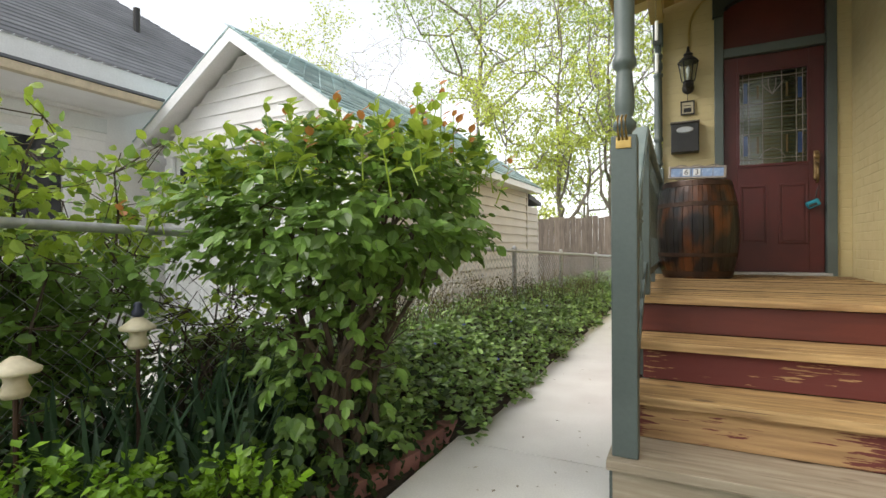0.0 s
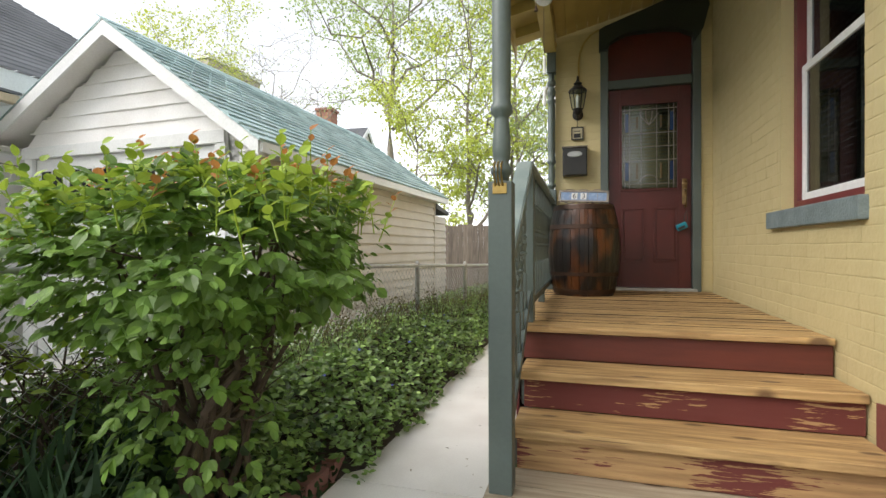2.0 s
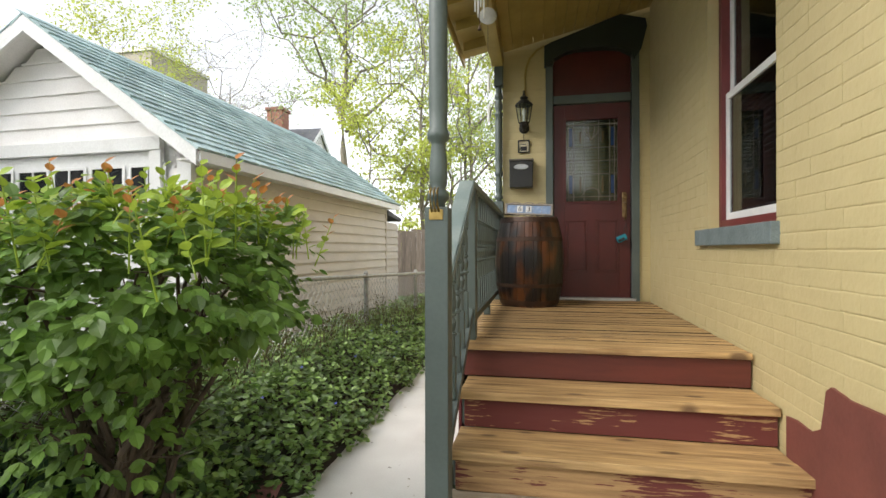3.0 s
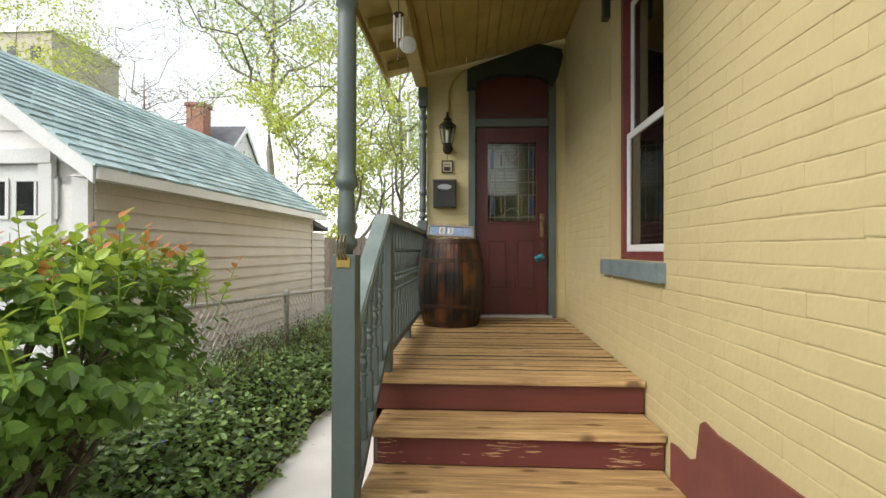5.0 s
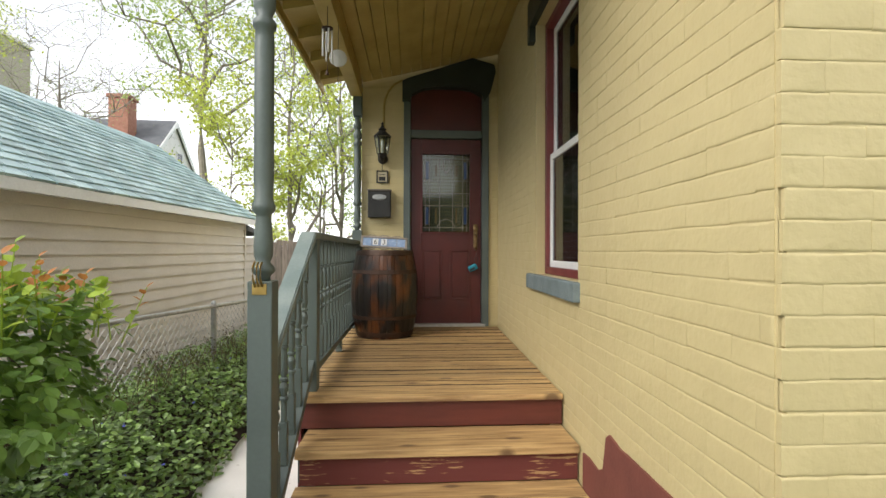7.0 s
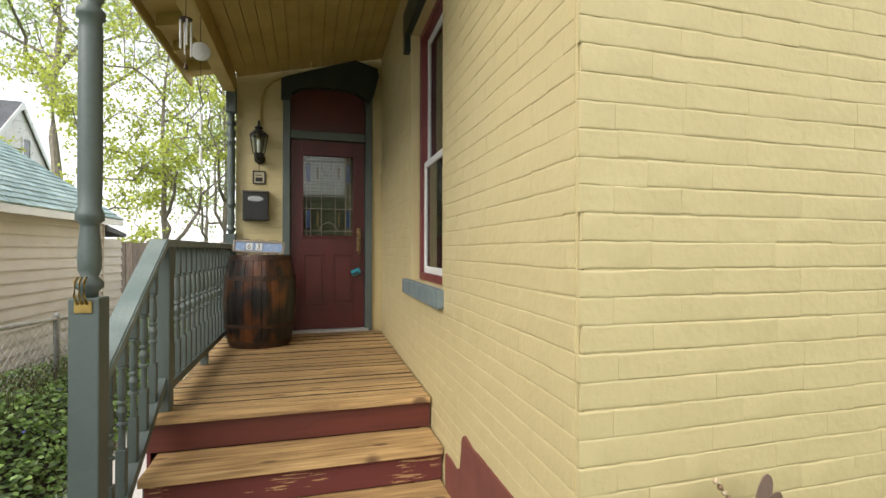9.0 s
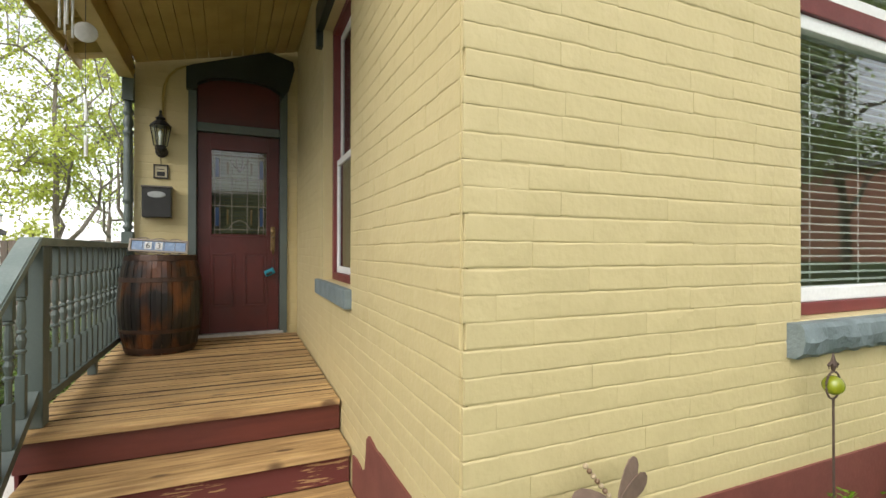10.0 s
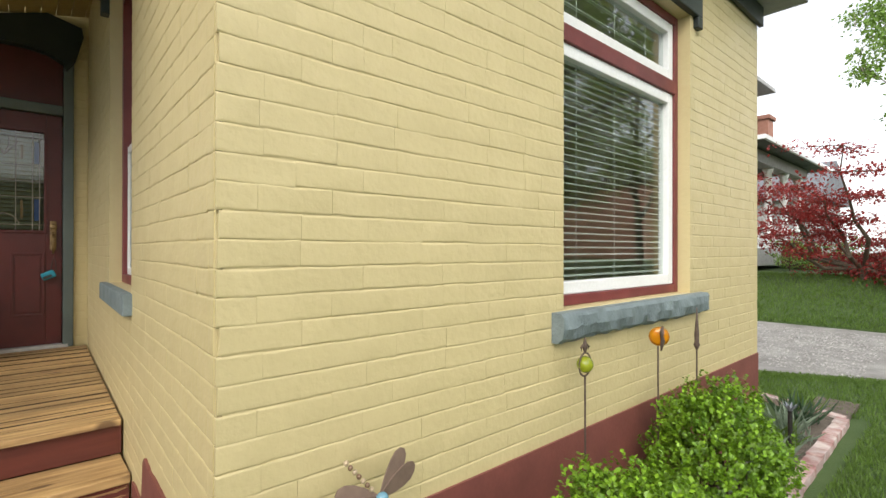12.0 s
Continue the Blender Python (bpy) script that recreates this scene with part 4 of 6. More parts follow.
# ---- irises and leafy undergrowth below the shrub ----
def iris(at, seed, n, height):
    r = np.random.RandomState(seed)
    t = thing("iris_clump", pose(*at), "clump of sword-shaped grey green iris leaves", "plant", "iris clumps")
    for k in range(n):
        a, lean = r.uniform(0, 6.28), r.uniform(0.05, 0.5)
        h, w = height * r.uniform(0.6, 1.05), r.uniform(0.012, 0.02)
        fx, fy = r.normal() * 0.07, r.normal() * 0.07
        v, f = [], []
        for q in range(7):
            s = q / 6
            wd = w * (1 - s ** 3) + 0.001
            bend = lean * s ** 1.8 * h
            cx, cy, cz = fx + math.cos(a) * bend, fy + math.sin(a) * bend, h * (s - 0.25 * lean * s * s)
            nx, ny = -math.sin(a), math.cos(a)
            v += [(cx + nx * wd, cy + ny * wd, cz), (cx + math.cos(a) * 0.003, cy + math.sin(a) * 0.003, cz), (cx - nx * wd, cy - ny * wd, cz)]
        for q in range(6):
            b = q * 3
            f += [(b, b + 1, b + 4, b + 3), (b + 1, b + 2, b + 5, b + 4)]
        part("blade", raw("blade", v, f, LEAF_IRIS, True), None, t)
    return t


for k, (x, y, h) in enumerate(((-2.0, 0.9, 0.7), (-2.05, 1.2, 0.7), (-1.9, 0.6, 0.65), (-2.4, 1.5, 0.7), (-2.5, 1.1, 0.7), (-1.72, 0.95, 0.62), (-1.5, 1.15, 0.6), (-1.62, 1.3, 0.66), (-1.85, 1.35, 0.66), (-1.95, 1.7, 0.6), (-1.75, 1.75, 0.6), (-1.55, 0.75, 0.55), (-2.35, 1.9, 0.62), (-2.45, 2.2, 0.62), (-2.3, 2.3, 0.62))):
    iris((x, y, -0.03), 50 + k, 13, h)
# low leaves whose dark colour stands in for shade below the shrub
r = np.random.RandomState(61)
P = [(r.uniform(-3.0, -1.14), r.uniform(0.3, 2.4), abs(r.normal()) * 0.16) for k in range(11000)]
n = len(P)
tagged(part("undergrowth", leaf_mesh("undergrowth", P, r.normal(size=(n, 3)), r.normal(size=(n, 3)) * 0.5 + np.array([0, 0, 1.0]), r.uniform(0.03, 0.06, n), LEAF_UNDER, LEAF_FULL), None), "low undergrowth below the shrub, deep shade put into its dark green", "undergrowth", kind="stuff")
tagged(part("ground_soil", cube(-3.2, -1.14, -1.5, 1.9, -0.06, -0.005), SOIL), "dark garden soil", "soil", kind="structure")

# ---- garage of the neighbour ----
GAR = pose(-2.576, 3.59, 0, 0, 0, -2.28)          # local x along the gable towards the path, y along the side wall; origin below the front eave tip
EAVE, EAVE_L, RIDGE, HALF, LONG, OVER = 2.10, 2.36, 3.40, 1.825, 5.234, 0.26
garage = thing("garage", GAR, "white clapboard garage with teal shingled gable roof", "garage")
WX0, WX1 = -2 * HALF + OVER, -OVER
GY0 = 0.23
SLOPE = (RIDGE - EAVE) / HALF
part("core", cube(WX0 + 0.03, WX1 - 0.03, GY0 + 0.03, LONG - 0.2, -0.2, EAVE + 0.1), WHITE_SIDING, garage)
bm = bmesh.new()
apex = RIDGE - 0.12
prism(bm, [(WX0 + 0.03, GY0 + 0.03, EAVE - 0.1), (WX1 - 0.03, GY0 + 0.03, EAVE - 0.1), (WX1 - 0.03, GY0 + 0.03, EAVE + 0.06), (-HALF, GY0 + 0.03, apex), (WX0 + 0.03, GY0 + 0.03, EAVE + 0.2)], (0, LONG - 0.3, 0))
part("gable_core", bm, WHITE_SIDING, garage)
# clapboards: each leans out at its lower edge
z = 0.0
while z < EAVE - 0.1:
    bm = bmesh.new()
    h = min(0.138, EAVE - 0.0 - z)
    prism(bm, [(WX1, GY0 + 0.05, z), (WX1 + 0.03, GY0 + 0.05, z), (WX1 + 0.004, GY0 + 0.05, z + h), (WX1, GY0 + 0.05, z + h)], (0, LONG - GY0 - 0.14, 0))
    part("clapboard", bm, PINK_SIDING, garage)
    z += 0.138
part("end_board", cube(WX1 - 0.001, WX1 + 0.034, LONG - 0.089, LONG - 0.045, 0, EAVE - 0.06, bevel=0.003), PINK_SIDING, garage)
part("lean_to_core", cube(WX0 + 0.5, WX1 - 0.03, LONG - 0.16, LONG + 0.62, -0.1, EAVE - 0.3), PINK_SIDING, garage)
z = 0.0
while z < EAVE - 0.32:
    bm = bmesh.new()
    prism(bm, [(WX1 - 0.03, LONG - 0.044, z), (WX1 + 0.03, LONG - 0.044, z), (WX1 + 0.004, LONG - 0.044, z + 0.138), (WX1 - 0.03, LONG - 0.044, z + 0.138)], (0, 0.67, 0))
    part("clapboard", bm, PINK_SIDING, garage)
    z += 0.138
bm = bmesh.new()
prism(bm, [(WX0 + 0.4, LONG - 0.044, EAVE - 0.08), (WX0 + 0.4, LONG - 0.044, EAVE - 0.18), (WX0 + 0.4, LONG + 0.72, EAVE - 0.26), (WX0 + 0.4, LONG + 0.72, EAVE - 0.2)], (WX1 - WX0 - 0.34, 0, 0))
part("lean_to_roof", bm, SLATE, garage, "low sloping lean-to roof")
z = 2.29
SLOPE_L = (RIDGE - EAVE_L) / HALF
while z < RIDGE - 0.3:
    x_l, x_r = max(WX0, -2 * HALF + (z + 0.12 - EAVE_L) / SLOPE_L), WX1 - max(0, (z - EAVE)) / SLOPE
    bm = bmesh.new()
    prism(bm, [(x_l, GY0 + 0.03, z), (x_r, GY0 + 0.03, z), (x_r - 0.17, GY0 + 0.03, z + 0.155), (x_l + 0.17, GY0 + 0.03, z + 0.155)], (0, -0.008, 0))
    box(bm, x_l, x_r, GY0 + 0.004, GY0 + 0.022, z, z + 0.02)
    part("clapboard", bm, WHITE_SIDING, garage)
    z += 0.155
for a, b in ((WX1 - 0.14, WX1 + 0.005), (WX0 - 0.005, WX0 + 0.14)):
    part("corner_board", cube(a, b, GY0 - 0.012, GY0 + 0.045, -0.1, EAVE - 0.03, bevel=0.004), WHITE, garage, "white corner board")
part("door_header", cube(WX0 + 0.02, WX1 - 0.3, GY0 - 0.04, GY0 + 0.02, 2.165, 2.288, bevel=0.005), WHITE, garage, "white header board")
gd = part("garage_door", cube(WX0 + 0.2, WX1 - 0.42, GY0 + 0.012, GY0 + 0.029, 0.0, 2.16, bevel=0.003), WHITE, garage, "white panelled garage door")
for a in (WX0 + 0.06, WX1 - 0.42):
    part("door_jamb", cube(a, a + 0.12, GY0 - 0.03, GY0 + 0.02, 0.0, 2.164, bevel=0.004), WHITE, garage, "white door jamb")
for k in range(6):
    a = WX0 + 0.26 + k * 0.44
    for row in (0, 1, 2):
        part("door_panel", picture_frame(bmesh.new(), a, a + 0.4, 0.12 + row * 0.52, 0.56 + row * 0.52, GY0 + 0.002, GY0 + 0.012, 0.04, 0.002), WHITE, gd)
    part("window_pane", cube(a + 0.02, a + 0.38, GY0 + 0.004, GY0 + 0.0115, 1.74, 2.02), mat("dark pane", (0.02, 0.022, 0.024), 0.08) if k == 0 else bpy.data.materials["dark pane"], gd, "dark window pane")
    part("pane_frame", picture_frame(bmesh.new(), a, a + 0.4, 1.71, 2.05, GY0 - 0.006, GY0 + 0.0035, 0.03, 0.002), WHITE, gd)
    part("muntin", cube(a + 0.19, a + 0.21, GY0 - 0.005, GY0 + 0.0035, 1.74, 2.02), WHITE, gd)
# roof: rake boards, soffit boards, deck and shingles
for sgn in (1, -1):
    ev = EAVE if sgn > 0 else EAVE_L
    sx = lambda q: -HALF + sgn * q * HALF
    bm = bmesh.new()
    prism(bm, [(sx(0), -0.002, RIDGE), (sx(1.0), -0.002, ev), (sx(1.0), -0.002, ev - 0.135), (sx(0), -0.002, RIDGE - 0.145)], (0, -0.024, 0))
    part("rake_board", bm, WHITE, garage, "white rake board")
    bm = bmesh.new()
    prism(bm, [(sx(0), 0.0, RIDGE), (sx(1.0), 0.0, ev), (sx(1.0), 0.0, ev - 0.04), (sx(0), 0.0, RIDGE - 0.04)], (0, LONG, 0))
    part("roof_deck", bm, WHITE_SIDING, garage)
    part("eave_board", cube(min(sx(0.995), sx(1.012)), max(sx(0.995), sx(1.012)), 0.005, LONG, ev - 0.1, ev - 0.041 + 0.03, bevel=0.003), WHITE, garage, "chipped white eave board")
    part("soffit", cube(min(sx(1) - sgn * 0.24, sx(1) - sgn * 0.01), max(sx(1) - sgn * 0.24, sx(1) - sgn * 0.01), 0.03, LONG - 0.02, ev - 0.075, ev - 0.06), WHITE_SIDING, garage)
# shingles on the slope towards the path: the near ones are pieces, the rest one sheet of pieces
slope_len = math.hypot(HALF, RIDGE - EAVE)
tilt = math.atan2(RIDGE - EAVE, HALF)
rng = random.Random(7)
shin = raw("shingle", [(0, 0, 0.004), (0.225, 0, 0.004), (0.225, 0, 0.027), (0, 0, 0.027), (0.0, 0.2, 0.0), (0.225, 0.2, 0.0), (0.225, 0.2, 0.004), (0, 0.2, 0.004)],
           [(0, 1, 2, 3), (3, 2, 6, 7), (0, 3, 7, 4), (1, 5, 6, 2)], TEAL)
rows = int(slope_len / 0.135)
V, F, pieces = [], [], 0
SH = Matrix.Translation((0, 0, EAVE + 0.001)) @ Matrix(((0, -math.cos(tilt), math.sin(tilt), 0), (1, 0, 0, 0), (0, math.sin(tilt), math.cos(tilt), 0), (0, 0, 0, 1)))
for i in range(rows + 1):
    y = -0.03 + (0.1165 if i % 2 else 0) - 0.115
    while y < LONG:
        w = min(y + 0.225, LONG + 0.02) - max(y, -0.035)
        if w > 0.03:
            m = SH @ Matrix.Translation((max(y, -0.035), -0.02 + i * 0.135 + rng.uniform(-0.004, 0.004), rng.uniform(0, 0.003))) @ Matrix.Diagonal((w / 0.233, 1, 1, 1))
            if y < 2.6 and i < 15 and pieces < 290:
                ob = part("shingle", shin, None, garage)
                ob.matrix_local = m
                pieces += 1
            else:
                b = len(V)
                V += [tuple(m @ v.co) for v in shin.vertices]
                F += [tuple(b + q for q in p.vertices) for p in shin.polygons]
        y += 0.233
rest = part("shingles", raw("shingles", V, F, TEAL_STUFF), None, garage)
rest["kind"] = "stuff"
bm = bmesh.new()
prism(bm, [(-HALF, -0.03, RIDGE + 0.03), (-HALF + 0.14, -0.03, RIDGE - 0.075), (-HALF + 0.14, -0.03, RIDGE - 0.09), (-HALF, -0.03, RIDGE + 0.01), (-HALF - 0.14, -0.03, RIDGE - 0.09), (-HALF - 0.14, -0.03, RIDGE - 0.075)], (0, LONG + 0.04, 0))
part("ridge_cap", bm, TEAL, garage)
bm = bmesh.new()
prism(bm, [(-HALF, -0.03, RIDGE + 0.012), (-2 * HALF - 0.02, -0.03, EAVE_L + 0.0), (-2 * HALF - 0.02, -0.03, EAVE_L + 0.012), (-HALF, -0.03, RIDGE + 0.025)], (0, LONG + 0.04, 0))
part("far_slope", bm, TEAL, garage)

# ---- white house beside the garage ----
left_house = thing("house", pose(0, 0, 0), "white clapboard house with grey shingled hip roof", "house")
part("wall", cube(-13, -6.45, -6.0, 7.4, -0.2, 3.05), WHITE_SIDING, left_house, "white clapboard wall")
for k in range(19):
    bm = bmesh.new()
    prism(bm, [(-6.45, -5.98, 0.1 + k * 0.15), (-6.43, -5.98, 0.1 + k * 0.15), (-6.446, -5.98, 0.25 + k * 0.15), (-6.45, -5.98, 0.25 + k * 0.15)], (0, 9.48, 0))
    part("clapboard", bm, WHITE_SIDING, left_house)
part("frieze", cube(-6.45, -6.415, -6.0, 3.51, 2.45, 2.62, bevel=0.004), WHITE, left_house)
part("soffit", cube(-6.5, -5.72, -6.2, 3.7, 2.70, 2.73), WHITE_SIDING, left_house)
part("gutter", cube(-5.74, -5.64, -6.2, 3.72, 2.70, 2.79, bevel=0.012), mat("cream gutter", (0.62, 0.52, 0.36), 0.5), left_house, "cream metal gutter")
bm = bmesh.new()
prism(bm, [(-5.63, -6.2, 2.795), (-5.63, -6.2, 2.825), (-6.0, -6.2, 2.91), (-6.0, -6.2, 2.88)], (0, 9.93, 0))
part("lower_roof", bm, SLATE, left_house)
part("fascia", cube(-6.02, -5.97, -6.2, 7.75, 2.92, 3.14, bevel=0.005), WHITE, left_house, "broad white fascia")
bm = bmesh.new()
rows_v = []
prof = []
n_r = 34
for i in range(n_r):                                 # stepped courses up the slope
    a, b = i / n_r, (i + 1) / n_r
    x_a, z_a, x_b, z_b = -5.94 - 4.0 * a, 3.15 + 3.0 * a, -5.94 - 4.0 * b, 3.15 + 3.0 * b
    y_a, y_b = 7.8 - 3.7 * a, 7.8 - 3.7 * b
    q = [(x_a, -6.2, z_a + 0.012), (x_a, y_a, z_a + 0.012), (x_b, y_b, z_b), (x_b, -6.2, z_b)]
    bm.faces.new([bm.verts.new(v) for v in q])
    bm.faces.new([bm.verts.new(v) for v in ((x_a, -6.2, z_a), (x_a, y_a, z_a), (x_a, y_a, z_a + 0.012), (x_a, -6.2, z_a + 0.012))])
    bm.faces.new([bm.verts.new(v) for v in ((x_a, y_a, z_a + 0.012), (-14 + (x_a + 5.94) * -0.2, y_a, z_a + 0.012), (-14, y_b, z_b), (x_b, y_b, z_b))])
part("roof", bm, SLATE, left_house, "grey shingled roof")
part("vent_pipe", tube(bmesh.new(), [(-7.6, 4.6, 4.3), (-7.6, 4.6, 4.75)], 0.05, 10), DARK_METAL, left_house)
for y0 in (0.3, 2.3):
    w = part("window", picture_frame(bmesh.new(), 0, 0.8, 1.0, 2.35, -0.03, 0.04, 0.09, 0.005), WHITE, left_house, "white framed window")
    w.matrix_world = pose(-6.42, y0, 0, 0, 0, 90)
    pn = part("pane", cube(0.09, 0.71, 0.0, 0.01, 1.09, 2.26), bpy.data.materials["dark pane"], w)
tagged(part("road", cube(-6.1, -3.25, -8.0, 3.9, -0.06, -0.01), CONCRETE), "pale concrete drive of the neighbour", "drive", kind="structure")

# ---- chain-link fence ----
fence = thing("chain_link_fence", pose(0, 0, 0), "galvanised chain-link wire fence with top rail", "fence")
TOP = lambda y: 1.10 - 0.03 * (y - 1.0)
FY0, FY1 = -1.0, 12.6
part("top_rail", tube(bmesh.new(), [(FENCE_X(y), y, TOP(y)) for y in np.linspace(FY0, FY1, 12).tolist()], 0.021, 10), STEEL, fence, smooth=True)
for y in (-0.6, 2.35, 5.3, 6.95, 8.9, 11.9):
    part("post", lathe(bmesh.new(), [(0.027, -0.03), (0.027, TOP(y) + 0.02), (0.03, TOP(y) + 0.025), (0.02, TOP(y) + 0.05), (0.005, TOP(y) + 0.06)], (FENCE_X(y), y, 0), 12), STEEL, fence, smooth=True)
V, F = [], []
STEP, RISE = 0.042, 0.042
for w in range(int((FY1 - FY0) / STEP)):
    y = FY0 + w * STEP
    zs = np.arange(0.02, TOP(y) - 0.01, RISE)
    base = len(V)
    for k, z in enumerate(zs):
        yy = y + (STEP if (k + w) % 2 else 0)
        x = FENCE_X(yy) + (0.0025 if k % 2 else -0.0025)
        V += [(x - 0.002, yy, z), (x + 0.002, yy, z), (x, yy + 0.0026, z + 0.001)]
    for k in range(len(zs) - 1):
        a = base + 3 * k
        F += [(a, a + 1, a + 4, a + 3), (a + 1, a + 2, a + 5, a + 4), (a + 2, a, a + 3, a + 5)]
mesh = part("wire_mesh", raw("wire_mesh", V, F, STEEL), None, fence)
mesh["kind"] = "stuff"

# ---- board fence across the back ----
WOOD_OLD = mat("weathered fence board", (0.19, 0.15, 0.12), 0.85, (0.10, 0.078, 0.06), 3, 40, 0.5, stretch=(8, 8, 1), obj_random=0.2)
board_fence = thing("board_fence", pose(0, 13.2, 0), "weathered brown wooden board fence", "fence")
rng = random.Random(9)
for k in range(34):
    x = -4.6 + k * 0.146
    part("board", cube(x, x + 0.14, rng.uniform(-0.01, 0.01), 0.022, -0.03, 1.82 + rng.uniform(-0.03, 0.03), bevel=0.003), WOOD_OLD, board_fence)
for z in (0.35, 1.5):
    part("cross_rail", cube(-4.6, 0.3, 0.024, 0.07, z, z + 0.09), WOOD_OLD, board_fence)

# ---- brick edging and mushroom lamps ----
EDGE_BRICK = mat("old red edging brick", (0.36, 0.17, 0.14), 0.85, (0.25, 0.115, 0.095), 8, 80, 0.5, obj_random=0.2)
edging = thing("brick_edging", pose(0, 0, 0), "old red brick edging along the path", "edging")
pts = [(-1.16, 2.75), (-1.18, 2.5), (-1.19, 2.25), (-1.19, 2.0), (-1.21, 1.76), (-1.26, 1.53), (-1.36, 1.31), (-1.5, 1.12)]
bk = cube(-0.04, 0.04, -0.1, 0.1, -0.05, 0.055, bevel=0.008)
bk_me = bpy.data.meshes.new("brick")
bk.to_mesh(bk_me)
bk.free()
bk_me.materials.append(EDGE_BRICK)
for k, (a, b) in enumerate(zip(pts, pts[1:])):
    for s in (0.5,):
        ob = part("brick", bk_me, None, edging)
        ob.matrix_world = pose(a[0] + (b[0] - a[0]) * s, a[1] + (b[1] - a[1]) * s, 0.01 + 0.008 * (k % 3), 3 * (k % 2), -4, math.degrees(math.atan2(b[1] - a[1], b[0] - a[0])) - 90)
IVORY = mat("ivory resin", (0.68, 0.60, 0.42), 0.5, (0.55, 0.46, 0.30), 14, 80, 0.15)


def mushroom_lamp(x, y, z, figure):
    t = thing("mushroom_lamp", pose(x, y, 0), "ivory mushroom garden lamp on a thin stake", "garden lamp", "mushroom lamps")
    part("stake", tube(bmesh.new(), [(0, 0, -0.03), (0, 0, z - 0.06)], 0.007, 8), HOOP, t)
    part("stem", lathe(bmesh.new(), [(0.03, -0.062), (0.036, -0.045), (0.026, -0.02), (0.03, 0.0)], (0, 0, z), 18), IVORY, t, smooth=True)
    part("cap", lathe(bmesh.new(), [(0.03, 0.0), (0.058, 0.004), (0.06, 0.014), (0.043, 0.026), (0.024, 0.042), (0.012, 0.05)], (0, 0, z), 22), IVORY, t, smooth=True)
    if not figure:
        return
    part("finial", lathe(bmesh.new(), [(0.012, 0.05), (0.02, 0.056), (0.022, 0.068), (0.013, 0.08), (0.015, 0.092), (0.008, 0.104)], (0, 0, z), 14), mat("dark painted figure", (0.03, 0.035, 0.06), 0.5), t, "small dark ornament", True)


mushroom_lamp(-1.80, 1.06, 0.715, True)
mushroom_lamp(-1.69, 0.66, 0.665, False)

# ---- far houses and trees behind ----
far = thing("far_house", pose(-13.5, 29, 0, 0, 0, 3), "far white gabled house with brick chimney", "house")
part("wall", cube(-12, 0, -3.1, 3.1, -0.2, 6.1), WHITE_SIDING, far)
bm = bmesh.new()
prism(bm, [(0, -3.1, 6.1), (0, 3.1, 6.1), (0, 0, 8.85)], (-12, 0, 0))
part("gable", bm, WHITE_SIDING, far)
for s in (1, -1):
    bm = bmesh.new()
    prism(bm, [(0.1, 0, 9.12), (0.1, 3.4 * s, 6.06), (0.1, 3.4 * s, 5.9), (0.1, 0, 8.94)], (-12.2, 0, 0))
    part("roof", bm, SLATE, far, "dark shingled roof")
    bm = bmesh.new()
    prism(bm, [(0.11, 0, 9.1), (0.11, 3.4 * s, 6.04), (0.11, 3.4 * s, 5.72), (0.11, 0, 8.76)], (0.06, 0, 0))
    part("rake_board", bm, WHITE, far)
ch = part("chimney", cube(-2.5, -1.5, -2.1, -1.2, 5.5, 9.75, bevel=0.02), BRICK, far, "red brick chimney")
part("chimney_cap", cube(-2.58, -1.42, -2.18, -1.12, 9.75, 9.95, bevel=0.02), BRICK, ch)
w = part("window", picture_frame(bmesh.new(), -0.45, 0.45, 6.3, 7.4, -0.04, 0.03, 0.1, 0.01), WHITE, far, "white attic window")
w.matrix_local = pose(0.02, 0.6, 0, 0, 0, 90)
part("pane", cube(-0.35, 0.35, -0.01, 0.01, 6.4, 7.3), bpy.data.materials["dark pane"], w)
tower = thing("apartment_building", pose(-61, 66, 0), "far beige apartment block", "building")
part("wall", cube(-7, 7, -6, 6, -0.2, 30), mat("beige plaster", (0.5, 0.45, 0.36), 0.8), tower)
part("roof", cube(-7.3, 7.3, -6.3, 6.3, 30, 30.5), CONCRETE, tower)
for i in range(7):
    for k in range(4):
        part("window", cube(-5.6 + k * 3.2, -4.2 + k * 3.2, -6.05, -5.99, 8.5 + i * 3, 10.2 + i * 3), bpy.data.materials["dark pane"], tower)
tree((-7.5, 18.7, 0), 15, 4.2, 0.42, LEAF_TREE, "tall spring tree with sparse light green leaves", 71, 8500, 0.17, 0.2, limbs=14)
tree((-3.6, 16.0, 0), 11, 2.4, 0.12, LEAF_TREE_GOLD, "slender spring tree with yellow green leaves", 72, 8500, 0.14, 0.10, limbs=13)
tree((-2.2, 17.5, 0), 12, 2.4, 0.12, LEAF_TREE, "slender spring tree with fresh green leaves", 73, 5500, 0.13, 0.11, limbs=13)
tree((-5.2, 15.2, 0), 6.5, 2.2, 0.1, LEAF_TREE_GOLD, "small yellow green spring tree", 74, 8000, 0.13, 0.08, limbs=10)
tree((-0.6, 19.5, 0), 11, 2.6, 0.12, LEAF_TREE_GOLD, "slender spring tree with yellow green leaves", 75, 6000, 0.14, 0.11, limbs=12)
tree((-17.5, 25.5, 0), 12, 5.0, 0.25, LEAF_TREE_PALE, "nearly bare spreading tree with pale buds", 76, 3500, 0.1, 0.2, limbs=14, fork=7)
tree((-24, 33, 0), 14, 5.5, 0.25, LEAF_TREE_PALE, "nearly bare spreading tree with pale buds", 77, 3000, 0.12, 0.22, limbs=13, fork=7)
